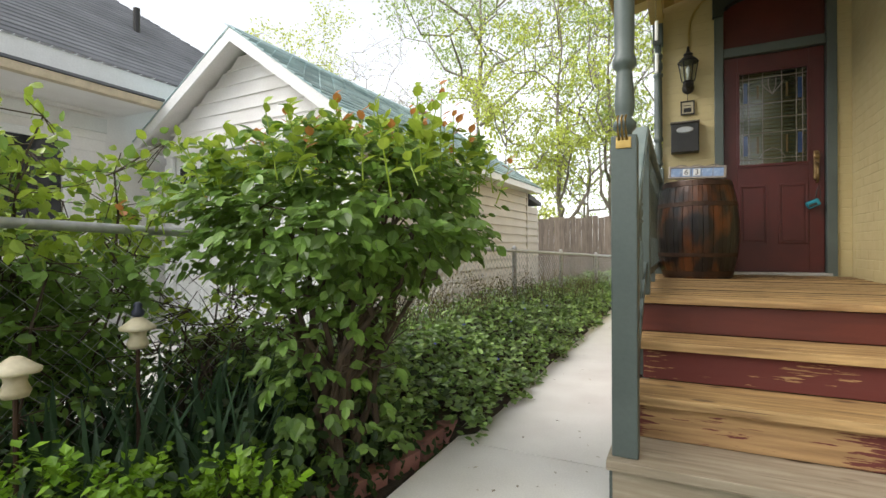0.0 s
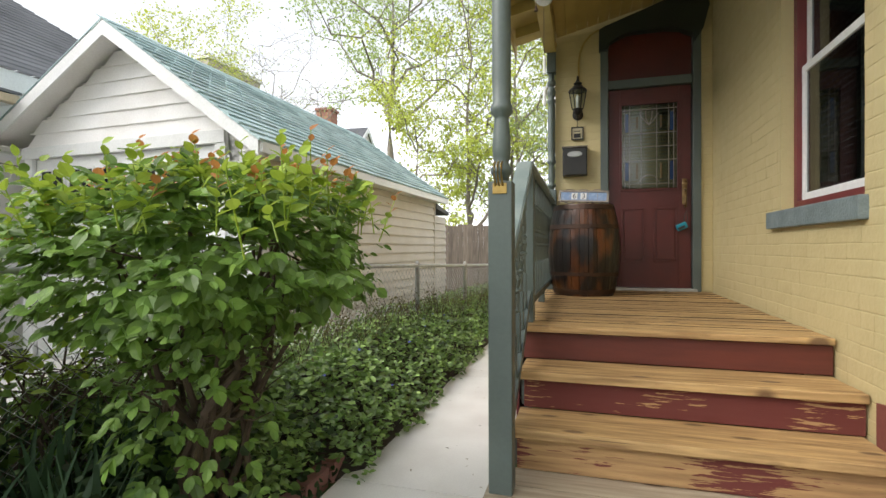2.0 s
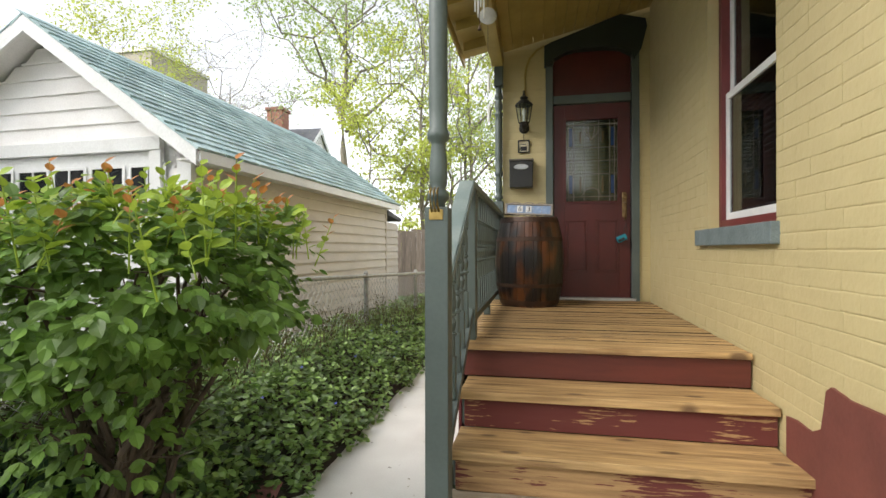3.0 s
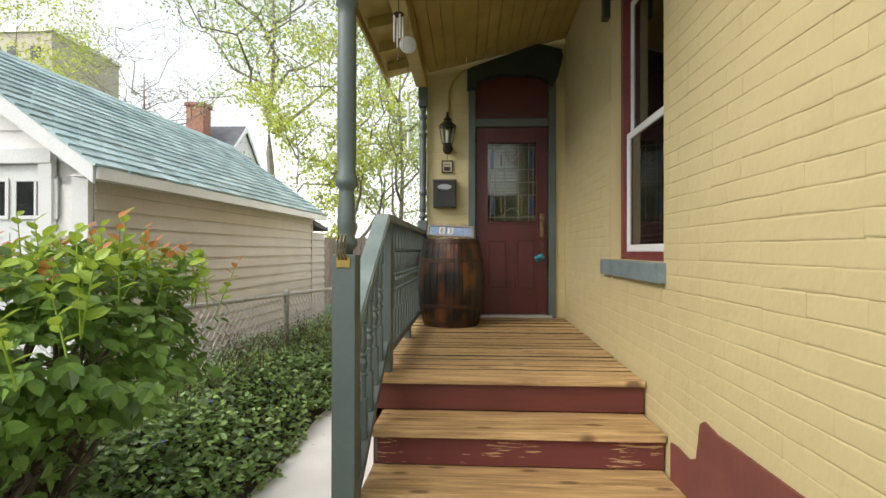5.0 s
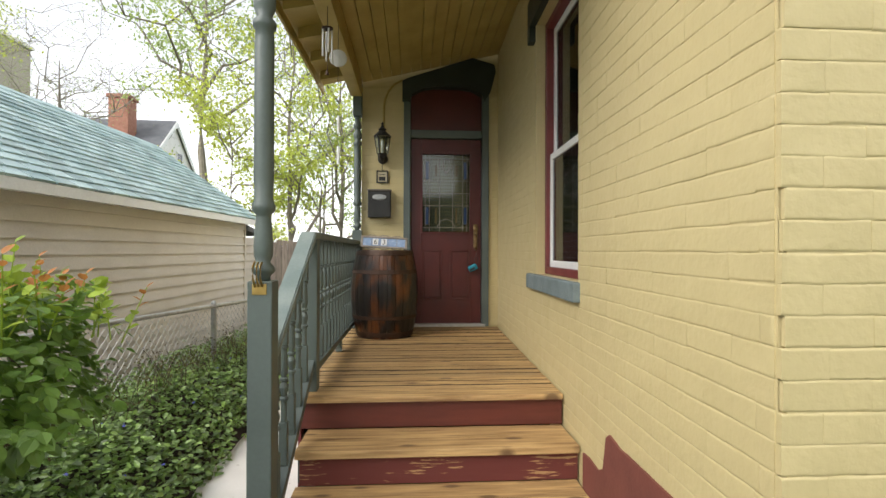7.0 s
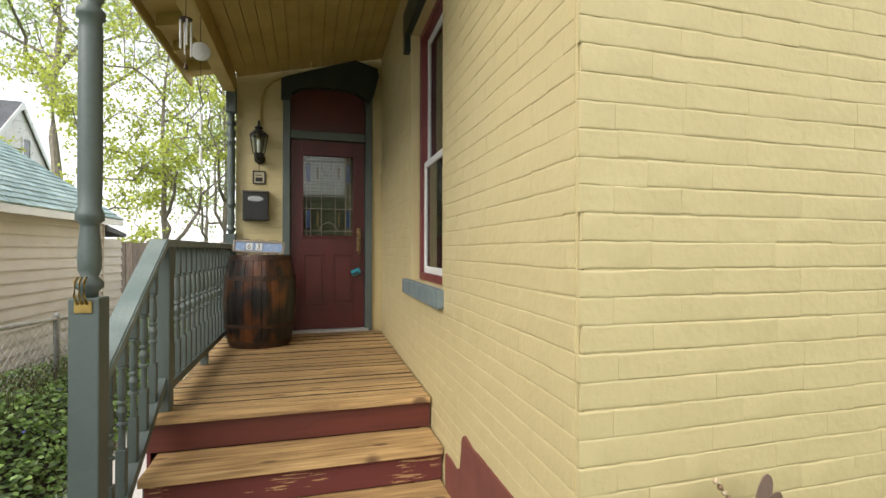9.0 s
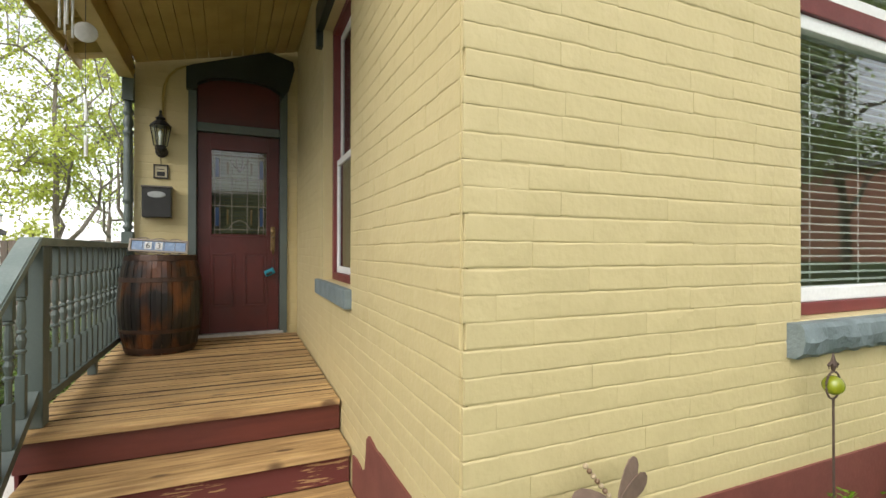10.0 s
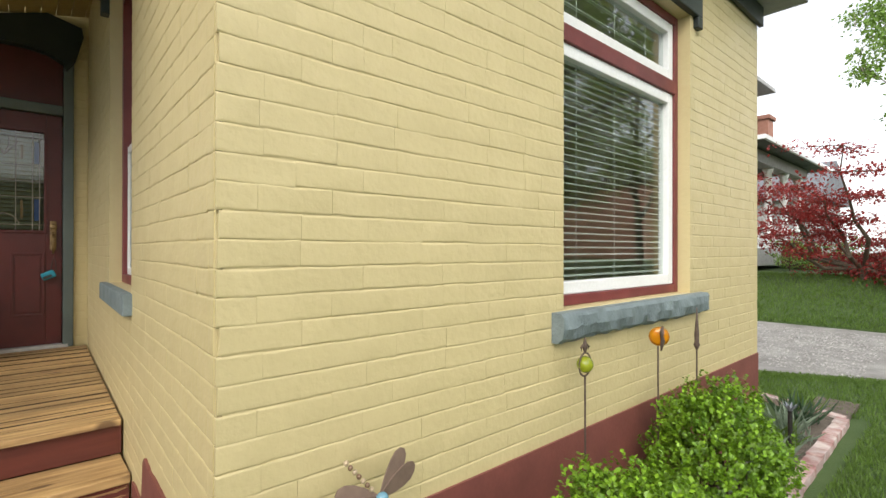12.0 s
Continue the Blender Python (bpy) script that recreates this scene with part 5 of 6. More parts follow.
tree((-42, 43, 0), 26, 7.0, 0.2, LEAF_TREE_GOLD, "tall yellow green spring tree", 78, 9000, 0.35, 0.25, limbs=14)
tree((-4.5, 27, 0), 9, 3.4, 0.1, LEAF_TREE, "dense green spring tree", 80, 5000, 0.18, 0.14, limbs=12)

# ---- front bed ----
tagged(part("ground_front_bed", cube(1.2, 7.4, 0.72, 1.09, -0.06, 0.012), mat("bark mulch and gravel", (0.16, 0.13, 0.10), 0.9, (0.08, 0.06, 0.045), 18, 90, 0.9, depth=0.02)), "gravelly soil of the front bed", "soil", kind="structure")
front_edging = thing("brick_edging", pose(0, 0, 0), "painted and weathered red brick edging of the bed", "edging")
PALE_BRICK = mat("chipped painted edging brick", (0.30, 0.15, 0.135), 0.85, (0.55, 0.49, 0.45), 9, 70, 0.5, obj_random=0.15, amount=0.55, placed=True)
eb = cube(-0.101, 0.101, -0.052, 0.052, -0.05, 0.025, bevel=0.008)
eb_me = bpy.data.meshes.new("brick")
eb.to_mesh(eb_me)
eb.free()
eb_me.materials.append(PALE_BRICK)
line = [(2.0 + k * 0.206, 0.62 + 0.0 * k) for k in range(12)] + [(4.47 + k * 0.206, 0.70 + 0.004 * k) for k in range(11)]
for k, (x, y) in enumerate(line):
    ob = part("brick", eb_me, None, front_edging)
    ob.matrix_world = pose(x, y, 0.01 + 0.006 * (k % 3), 0, 2 * (k % 2), (k % 4) - 1.5)
for k in range(4):
    ob = part("brick", eb_me, None, front_edging)
    ob.matrix_world = pose(6.73 + 0.075 * k, 0.84 + k * 0.2, 0.012, 0, 0, 70)
tagged(part("road_gravel", prism(bmesh.new(), [(13.6, -30, 0), (13.6, 40, 0), (7.6, 40, 0), (7.6, 3.0, 0), (8.3, 1.86, 0), (9.0, 0.65, 0), (10.0, -1.4, 0), (11.2, -30, 0)], (0, 0, -0.06)), GRAVEL_GROUND), "grey gravel drive", "drive", kind="structure")
r = np.random.RandomState(81)
V, F = [], []
for k in range(5000):
    x, y, s = r.uniform(8.7, 13.0), r.uniform(0.9, 4.5), r.uniform(0.008, 0.022)
    b = len(V)
    V += [(x - s, y, 0), (x, y - s, 0.002), (x + s, y, 0), (x, y + s, 0), (x + s * 0.2, y, s * 0.8)]
    F += [(b, b + 1, b + 4), (b + 1, b + 2, b + 4), (b + 2, b + 3, b + 4), (b + 3, b, b + 4)]
tagged(part("gravel", raw("gravel", V, F, mat("gravel stone", (0.34, 0.325, 0.305), 0.85, island=0.35)), None), "loose grey gravel stones", "gravel", kind="stuff")
bm = bmesh.new()
prism(bm, [(13.5, -30, -0.2), (13.5, -30, 0.02), (14.5, -30, 0.35), (17.5, -30, 0.85), (70, -30, 1.0), (70, -30, -0.2)], (0, 90, 0))
tagged(part("ground_lawn", bm, GRASS_GROUND), "rising green lawn beyond the drive", "lawn", kind="structure")
r = np.random.RandomState(82)
def blades(name, n, place, h, label):
    P = [place() for k in range(n)]
    tagged(part(name, leaf_mesh(name, P, r.normal(size=(n, 3)) * 0.35 + np.array([0, 0, 1.0]), r.normal(size=(n, 3)), r.uniform(0.6, 1.2, n) * h, LEAF_GRASS, LEAF_SMALL, 0.35), None), label, "grass", kind="stuff")
def near_lawn():
    x = r.uniform(-0.25, 9.3)
    y = r.uniform(-2.6, 0.56 if x < 6.9 else 2.0)
    return (min(x, 9.35 - 0.58 * y - r.uniform(0, 0.3)), y, -0.03)
def bank():
    x = 13.5 + 6 * r.uniform() ** 1.5
    z = 0.02 + (x - 13.5) * 0.33 if x < 14.5 else 0.35 + (x - 14.5) * 0.1667 if x < 17.5 else 0.85
    return (x, r.uniform(1.0, 7.0), z - 0.01)
blades("grass", 76000, near_lawn, 0.06, "short green lawn grass beside the bed")
blades("grass", 14000, bank, 0.11, "green lawn grass beyond the drive")

# ---- ornaments in the front bed ----
RUST = mat("rusted iron", (0.12, 0.085, 0.065), 0.7, (0.07, 0.045, 0.035), 25, 90, 0.3, metal=0.4)


def globe_stake(x, y, z, colour, label, disc=False):
    t = thing("garden_stake", pose(x, y, 0), label, "garden stake", "garden stakes")
    part("rod", tube(bmesh.new(), [(0, 0, -0.03), (0.004, 0, z * 0.5), (0, 0, z - 0.05)], 0.0045, 8), RUST, t)
    g = bpy.data.materials.new("coloured glass")
    g.use_nodes = True
    b = g.node_tree.nodes["Principled BSDF"]
    b.inputs["Base Color"].default_value, b.inputs["Roughness"].default_value, b.inputs["Transmission Weight"].default_value = (*colour, 1), 0.08, 0.5
    if disc:
        part("glass_disc", lathe(bmesh.new(), [(0.001, -0.012), (0.035, -0.009), (0.05, 0), (0.035, 0.009), (0.001, 0.012)], seg=24, m=pose(0.012, 0, z, 90, 0, -60)), g, t, "amber glass disc", True)
        part("lizard", tube(bmesh.new(), [(-0.01, -0.02, z - 0.07), (0.005, -0.022, z - 0.02), (-0.008, -0.022, z + 0.02), (0.01, -0.02, z + 0.055)], [0.004, 0.012, 0.011, 0.006], 8), RUST, t, smooth=True)
    else:
        part("globe", lathe(bmesh.new(), [(0.036 * math.sin(a), -0.036 * math.cos(a)) for a in np.linspace(0.02, 3.12, 14).tolist()], (0, 0, z), 20), g, t, "yellow green glass globe", True)
        ring = [(0.045 * math.cos(a), 0, z + 0.05 * math.sin(a)) for a in np.linspace(0, 6.28, 22).tolist()]
        part("ring", tube(bmesh.new(), ring, 0.004, 6), RUST, t)
        bm = bmesh.new()
        tube(bm, [(0, 0, z + 0.048), (0, 0, z + 0.075), (0, 0, z + 0.12)], [0.004, 0.012, 0.002], 8)
        for s in (-1, 1):
            tube(bm, [(0, 0, z + 0.055), (s * 0.016, 0, z + 0.085), (s * 0.03, 0, z + 0.075), (s * 0.026, 0, z + 0.062)], [0.004, 0.006, 0.005, 0.003], 7)
        part("fleur_finial", bm, RUST, t, "iron fleur-de-lis finial")
    return t


globe_stake(2.67, 0.99, 1.115, (0.35, 0.4, 0.03), "iron garden stake with yellow green glass globe")
globe_stake(3.30, 0.96, 1.165, (0.75, 0.3, 0.01), "iron garden stake with amber glass disc", True)
t = thing("garden_stake", pose(3.85, 0.98, 0), "plain iron garden stake with pointed tip", "garden stake", "garden stakes")
part("rod", tube(bmesh.new(), [(0, 0, -0.03), (0, 0, 1.02)], 0.005, 8), RUST, t)
part("tip", lathe(bmesh.new(), [(0.006, 0), (0.018, 0.03), (0.012, 0.045), (0.014, 0.09), (0.009, 0.15), (0.002, 0.25)], (0, 0, 1.02), 10), RUST, t, smooth=True)
SAGE_STEEL = mat("weathered blue grey metal", (0.2, 0.22, 0.25), 0.6, metal=0.3)
t = thing("garden_stake", pose(5.35, 0.86, 0), "weathered iron flower stake in the bed", "garden stake", "garden stakes")
part("rod", tube(bmesh.new(), [(0, 0, -0.03), (0, 0, 0.36)], 0.016, 8), DARK_METAL, t)
part("petals", leaf_mesh("petals", [(0, 0, 0.34)] * 8, [(math.cos(a), math.sin(a), 1.4) for a in np.arange(8) * 0.785], [(0, 0, 1)] * 8, [0.1] * 8, SAGE_STEEL, LEAF_FULL, 0.35), None, t)

# dragonfly on a stake
WING = mat("brown gauze wing", (0.20, 0.135, 0.10), 0.5, (0.15, 0.10, 0.075), 30, 120, 0.2)
fly = thing("dragonfly_ornament", pose(1.57, 0.93, -0.03), "dragonfly garden ornament with brown wings and beads", "garden ornament")
part("stake", tube(bmesh.new(), [(0, 0, -0.03), (0, 0, 0.955)], 0.004, 8), RUST, fly)
for i, (dx, dz, w) in enumerate(((0.12, 0.085, 0.13), (0.16, 0.025, 0.14), (-0.11, 0.02, 0.12), (-0.14, -0.035, 0.13))):
    d = Vector((dx, 0.05, dz))
    ring = []
    n_v = Vector((-dz, 0.0, dx)).normalized()
    for k in range(14):
        a = k / 14 * 2 * math.pi
        ring.append(Vector((0, 0, 0.965)) + d * (0.5 - 0.5 * math.cos(a)) + n_v * 0.036 * math.sin(a) * (0.75 - 0.35 * math.cos(a)))
    bm = bmesh.new()
    prism(bm, [tuple(v) for v in ring], (0, 0.003, 0))
    part("wing", bm, WING, fly)
part("head", lathe(bmesh.new(), [(0.018 * math.sin(a), -0.018 * math.cos(a)) for a in np.linspace(0.05, 3.1, 10).tolist()], (0, -0.01, 0.965), 16), mat("pale blue glass bead", (0.14, 0.3, 0.38), 0.1), fly, "pale blue bead", True)
BEADS = [mat("pearl bead", (0.42, 0.32, 0.2), 0.3), mat("brown bead", (0.2, 0.12, 0.07), 0.3)]
for k in range(7):
    part("bead", lathe(bmesh.new(), [(0.0075 * math.sin(a), -0.0075 * math.cos(a)) for a in np.linspace(0.05, 3.1, 7).tolist()], (-0.022 - 0.013 * k, 0.01, 0.99 + 0.0155 * k), 10), BEADS[k % 2], fly, smooth=True)

# small plants at the corner
def tuft(at, seed, n, h, m, label):
    r = np.random.RandomState(seed)
    t = thing("bed_plant", pose(*at), label, "plant")
    part("foliage", leaf_mesh("foliage", r.normal(size=(n, 3)) * np.array([0.06, 0.06, 0.0]), r.normal(size=(n, 3)) * np.array([0.6, 0.6, 0.2]) + np.array([0, 0, 1.0]), r.normal(size=(n, 3)), r.uniform(0.3, 1.0, n) * h, m, LEAF_FULL, 0.07), None, t)


SAGE = leaf_mat("grey sage leaf", (0.20, 0.25, 0.18), (0.14, 0.18, 0.13), 0.6)
for k, (x, y, h, m) in enumerate(((4.6, 0.85, 0.28, SAGE), (5.0, 0.92, 0.42, SAGE), (5.7, 0.95, 0.5, SAGE), (6.3, 1.0, 0.45, LEAF_IRIS), (6.7, 1.1, 0.35, LEAF_GRASS), (5.55, 1.0, 0.35, LEAF_GRASS), (4.3, 0.8, 0.25, SAGE))):
    tuft((x, y, 0), 90 + k, 75, 0.8 * h, m, "grey green tuft in the front bed")

# ---- neighbour on the other side of the drive ----
PORCH_GREY = mat("pale grey porch paint", (0.36, 0.355, 0.34), 0.6)
right_house = thing("house", pose(20, 5.6, 0.35), "white porched house with grey hip roof", "house")
part("wall", cube(0.3, 9, 2.6, 12, 0.6, 5.2), mat("brown red brick wall", (0.20, 0.085, 0.065), 0.8), right_house, "brown brick wall")
part("porch_floor", cube(-0.3, 8, -0.2, 2.6, 0.7, 1.35, bevel=0.02), PORCH_GREY, right_house)
for x in (0.8, 3.0, 5.2, 7.4):
    c = part("column", lathe(bmesh.new(), [(0.2, 1.35), (0.2, 1.5), (0.15, 1.55), (0.13, 4.3), (0.17, 4.35), (0.2, 4.5)], (x, 0, 0), 16), WHITE, right_house, "white round column", True)
part("porch_beam", cube(-0.3, 8, -0.25, 0.25, 4.5, 4.95, bevel=0.02), PORCH_GREY, right_house)
part("rail", cube(0.2, 8, -0.05, 0.05, 2.1, 2.2), WHITE, right_house)
for k in range(22):
    part("baluster", cube(0.3 + k * 0.2, 0.36 + k * 0.2, -0.03, 0.03, 1.35, 2.1), WHITE, right_house)
bm = bmesh.new()
a = [bm.verts.new(p) for p in ((-1.0, -0.9, 5.0), (9.5, -0.9, 5.0), (9.5, 12.5, 5.0), (-1.0, 12.5, 5.0))]
b = [bm.verts.new(p) for p in ((4.2, 4.0, 7.4), (4.2, 8.0, 7.4))]
for f in ((a[0], a[1], b[0]), (a[1], a[2], b[1], b[0]), (a[2], a[3], b[1]), (a[3], a[0], b[0], b[1]), a[::-1]):
    bm.faces.new(f)
part("roof", bm, SLATE, right_house, "grey shingled hip roof")
part("gutter", cube(-1.06, -0.96, -0.9, 12.5, 4.9, 5.05, bevel=0.02), WHITE, right_house)
part("gutter", cube(-1.06, 9.5, -1.0, -0.9, 4.9, 5.05, bevel=0.02), WHITE, right_house)
part("upper_storey", cube(-1.0, 6.3, 2.7, 9, 5.0, 8.5), WHITE_SIDING, right_house)
part("upper_eave", cube(-1.6, 6.9, 0.7, 9.7, 8.5, 8.68, bevel=0.03), PORCH_GREY, right_house)
part("chimney", cube(8.4, 9.3, 1.4, 2.3, 5.0, 7.75, bevel=0.03), BRICK, right_house, "orange brick chimney")
part("chimney_cap", cube(8.3, 9.4, 1.3, 2.4, 7.75, 7.95, bevel=0.03), BRICK, right_house)
st = part("porch_steps", cube(4.0, 6.0, -0.6, -0.21, 0.7, 1.15), mat("brown step boards", (0.16, 0.07, 0.04), 0.7), right_house)
box_m = bpy.data.materials["brown step boards"]
part("porch_steps", cube(4.0, 6.0, -1.0, -0.61, 0.6, 0.95), box_m, right_house)
TERRA = mat("terracotta", (0.42, 0.15, 0.07), 0.8)
for k, (x, y, z) in enumerate(((24.4, 5.2, 1.5), (25.0, 5.2, 1.5), (25.6, 5.2, 1.5), (24.6, 4.8, 1.3), (25.4, 4.8, 1.3), (23.8, 4.4, 0.88), (26.6, 4.4, 0.88))):
    t = thing("flower_pot", pose(x, y, z), "terracotta flower pot on the porch steps", "flower pot", "terracotta pots")
    part("pot", lathe(bmesh.new(), [(0.11, 0), (0.15, 0.22), (0.17, 0.22), (0.17, 0.28), (0.14, 0.28), (0.13, 0.2)], seg=14), TERRA, t)
    rr = np.random.RandomState(k)
    part("plant", leaf_mesh("plant", rr.normal(size=(60, 3)) * 0.06 + np.array([0, 0, 0.3]), rr.normal(size=(60, 3)) + np.array([0, 0, 1]), rr.normal(size=(60, 3)), rr.uniform(0.1, 0.2, 60), LEAF_SHRUB), None, t)
white = thing("far_house", pose(42, 8, 0), "far white house with porch behind the maple", "house")
part("wall", cube(0, 10, 0, 9, 0.8, 5.2), PORCH_GREY, white)
bm = bmesh.new()
prism(bm, [(-0.5, -0.6, 5.2), (10.5, -0.6, 5.2), (5, -0.6, 8.4)], (0, 10, 0))
part("roof", bm, SLATE, white)
for k in range(4):
    part("window", cube(0.8 + k * 2.4, 2.0 + k * 2.4, -0.04, 0.01, 2.2, 4.0), bpy.data.materials["dark pane"], white)


def maple(at):
    r = np.random.RandomState(101)
    t = thing("tree", pose(*at), "small red-leaved maple with layered branches", "tree")
    bm = bmesh.new()
    P = []
    for k in range(13):
        a = k * 2.4 + r.uniform(-0.3, 0.3)
        reach, h = r.uniform(1.2, 2.7), r.uniform(0.5, 3.4)
        end = Vector((math.cos(a) * reach, math.sin(a) * reach, h))
        p = twig_path(r, (0.05 * math.cos(a), 0.05 * math.sin(a), -0.1), end, 0.12, 7)
        p[1] = Vector((0.1 * math.cos(a), 0.1 * math.sin(a), 0.3))
        tube(bm, p, [0.07 * (1 - 0.85 * q / 6) for q in range(7)], 7)
        for q in range(3, 7):
            for j in range(5):
                e = p[q] + Vector((r.normal() * 0.45, r.normal() * 0.45, r.normal() * 0.08))
                tube(bm, [p[q], e], [0.012, 0.005], 4)
                P += [list(p[q].lerp(e, w)) for w in (0.5, 0.8, 1.0)]
    part("trunk", bm, BARK, t)
    n = 17000
    P = np.array(P)[r.randint(0, len(P), n)] + r.normal(size=(n, 3)) * np.array([0.22, 0.22, 0.07])
    part("crown", leaf_mesh("crown", P, r.normal(size=(n, 3)), r.normal(size=(n, 3)) * 0.6 + np.array([0, 0, 1]), r.uniform(0.065, 0.125, n), LEAF_MAPLE), None, t)


maple((17.6, 2.0, 0.82))
tree((20.3, 0.6, 0.8), 8.5, 2.0, 0.5, LEAF_TREE_DEEP, "green tree beside the red maple", 102, 8000, 0.16, 0.12)
tree((36, 20, 0.9), 10, 3.5, 0.3, LEAF_TREE, "green tree behind the porched house", 103, 4000, 0.3, 0.2)
# street side, behind the walker
for k, (x, y) in enumerate(((11.5, -5.5), (16, -9.5), (5, -12), (-6, -13), (22, -8))):
    tree((x, y, -0.03), 10 + k, 4.0, 0.2, LEAF_TREE, "leafy street tree by the pavement", 110 + k, 9000, 0.2, 0.22)
# out of view: long grey block added to darken the front window's reflection
across = thing("far_house", pose(6, -32, 0), "unseen long block across the street, added for the window reflection", "house")
part("wall", cube(-18, 62, -6, 0, -0.2, 6), mat("dull grey reflected block", (0.17, 0.18, 0.18), 0.7), across)
part("roof", cube(-18.5, 62.5, -6.5, 0.5, 6, 6.4), SLATE, across)

# ---- bits on the path ----
r = np.random.RandomState(131)
P = [(r.uniform(-1.05, -0.35), 1.4 + 5 * r.uniform() ** 1.5, 0.003) for k in range(60)]
tagged(part("litter", leaf_mesh("litter", P, r.normal(size=(60, 3)) * np.array([1, 1, 0.1]), [(0, 0, 1)] * 60, r.uniform(0.008, 0.03, 60), mat("pale petal litter", (0.55, 0.5, 0.4), 0.8, (0.2, 0.14, 0.08), 40, island=0.4)), None), "pale petals and bits fallen on the path", "litter", kind="stuff")

# added outside the view, hides bright horizon sky from the window glass
reflected_block = thing("far_house", pose(44, -22, 0), "unseen brick block added for the window reflection", "house")
part("wall", cube(-6, 8, -6, 10, 0.9, 7), BRICK, reflected_block)
part("roof", cube(-6.5, 8.5, -6.5, 10.5, 7, 7.4), SLATE, reflected_block)

for k, (x, y, h) in enumerate(((21.8, 4.6, 1.1), (23.0, 4.3, 0.8), (27.5, 4.3, 1.0), (29.0, 4.0, 1.3))):
    tree((x, y, 0.85), h, 0.55, 0.05, LEAF_SHRUB, "low green shrub beside the porch", 140 + k, 900, 0.1, 0.03, TWIG, "shrub", 8)

# ---- things on the porch ----
barrel = thing("barrel", pose(0.085, 4.80, DECK), "old dark oak barrel with rusted iron hoops", "barrel")
HB = 0.83
def rad(z):
    q = (z - HB / 2) / (HB / 2)
    return 0.325 - 0.06 * q * q
NST = 26
rng = random.Random(3)
for k in range(NST):
    a0, a1 = 2 * math.pi * k / NST + 0.006, 2 * math.pi * (k + 1) / NST - 0.006
    v, f = [], []
    zs = np.linspace(0, HB, 9).tolist()
    for z in zs:
        r0 = rad(z)
        for rr, a in ((r0, a0), (r0 + 0.0025, (a0 + a1) / 2), (r0, a1), (r0 - 0.03, a1), (r0 - 0.03, a0)):
            v.append((rr * math.cos(a), rr * math.sin(a), z))
    for i in range(8):
        b = i * 5
        f += [(b + q, b + (q + 1) % 5, b + 5 + (q + 1) % 5, b + 5 + q) for q in range(5)]
    f += [(4, 3, 2, 1, 0), (40, 41, 42, 43, 44)]
    part("stave", raw("stave", v, f, BARREL), None, barrel)
for z0, z1 in ((0.015, 0.06), (0.18, 0.215), (HB - 0.225, HB - 0.185), (HB - 0.05, HB - 0.008)):
    prof = [(rad(z0) + 0.0005, z0), (rad(z0) + 0.005, z0 + 0.002), (rad(z1) + 0.005, z1 - 0.002), (rad(z1) + 0.0005, z1)]
    bm = bmesh.new()
    for (ra, za), (rb, zb_) in zip(prof, prof[1:]):
        ring = [[bm.verts.new((r_ * math.cos(2 * math.pi * i / 40), r_ * math.sin(2 * math.pi * i / 40), z_)) for i in range(40)] for r_, z_ in ((ra, za), (rb, zb_))]
        for i in range(40):
            bm.faces.new((ring[0][i], ring[0][(i + 1) % 40], ring[1][(i + 1) % 40], ring[1][i]))
    part("hoop", bm, HOOP, barrel, smooth=False)
part("head", lathe(bmesh.new(), [(0.24, HB - 0.05), (0.24, HB - 0.02)], seg=32), BARREL, barrel, "dark round barrel head")

# number sign
sign = thing("house_number_sign", pose(0.08, 4.64, DECK + HB, -12, 3, -3), "blue tiled house number sign in a metal frame", "sign")
PEWTER = mat("pewter", (0.30, 0.26, 0.22), 0.5, (0.20, 0.16, 0.13), 20, 90, 0.2, metal=0.6)
TILE_BLUE = mat("blue glazed tile", (0.17, 0.25, 0.40), 0.25, (0.26, 0.34, 0.48), 30, 90, 0.05)
TILE_WHITE = mat("white glazed tile", (0.7, 0.7, 0.68), 0.25)
part("frame", picture_frame(bmesh.new(), -0.22, 0.22, 0.02, 0.13, -0.012, 0.012, 0.016, 0.003), PEWTER, sign)
part("backing", cube(-0.205, 0.205, 0.004, 0.011, 0.035, 0.115), PEWTER, sign)
for k in range(5):
    a = -0.2 + k * 0.0805
    tl = part("tile", cube(a, a + 0.077, -0.006, 0.0035, 0.037, 0.113, bevel=0.002), TILE_BLUE, sign)
    if k in (1, 2):
        part("plate", cube(a + 0.012, a + 0.065, -0.009, -0.0065, 0.045, 0.106), TILE_WHITE, tl, "white number plate")
        cu = bpy.data.curves.new("digit", "FONT")
        cu.body, cu.size, cu.extrude, cu.align_x = "63"[k - 1], 0.07, 0.0008, "CENTER"
        tx = new("digit", cu)
        tx.parent = tl
        tx.matrix_local = pose(a + 0.0385, -0.0105, 0.052, 90)
        cu.materials.append(DARK_METAL)
for k in range(3):
    c = -0.12 + k * 0.12
    bm = bmesh.new()
    tube(bm, [(c - 0.05, 0, 0.128), (c - 0.02, 0, 0.142), (c + 0.02, 0, 0.142), (c + 0.05, 0, 0.128)], 0.004, 6)
    part("scroll", bm, PEWTER, sign)
    bm = bmesh.new()
    tube(bm, [(c - 0.05, 0, 0.022), (c - 0.02, 0, 0.008), (c + 0.02, 0, 0.008), (c + 0.05, 0, 0.022)], 0.005, 6)
    part("scroll", bm, PEWTER, sign)

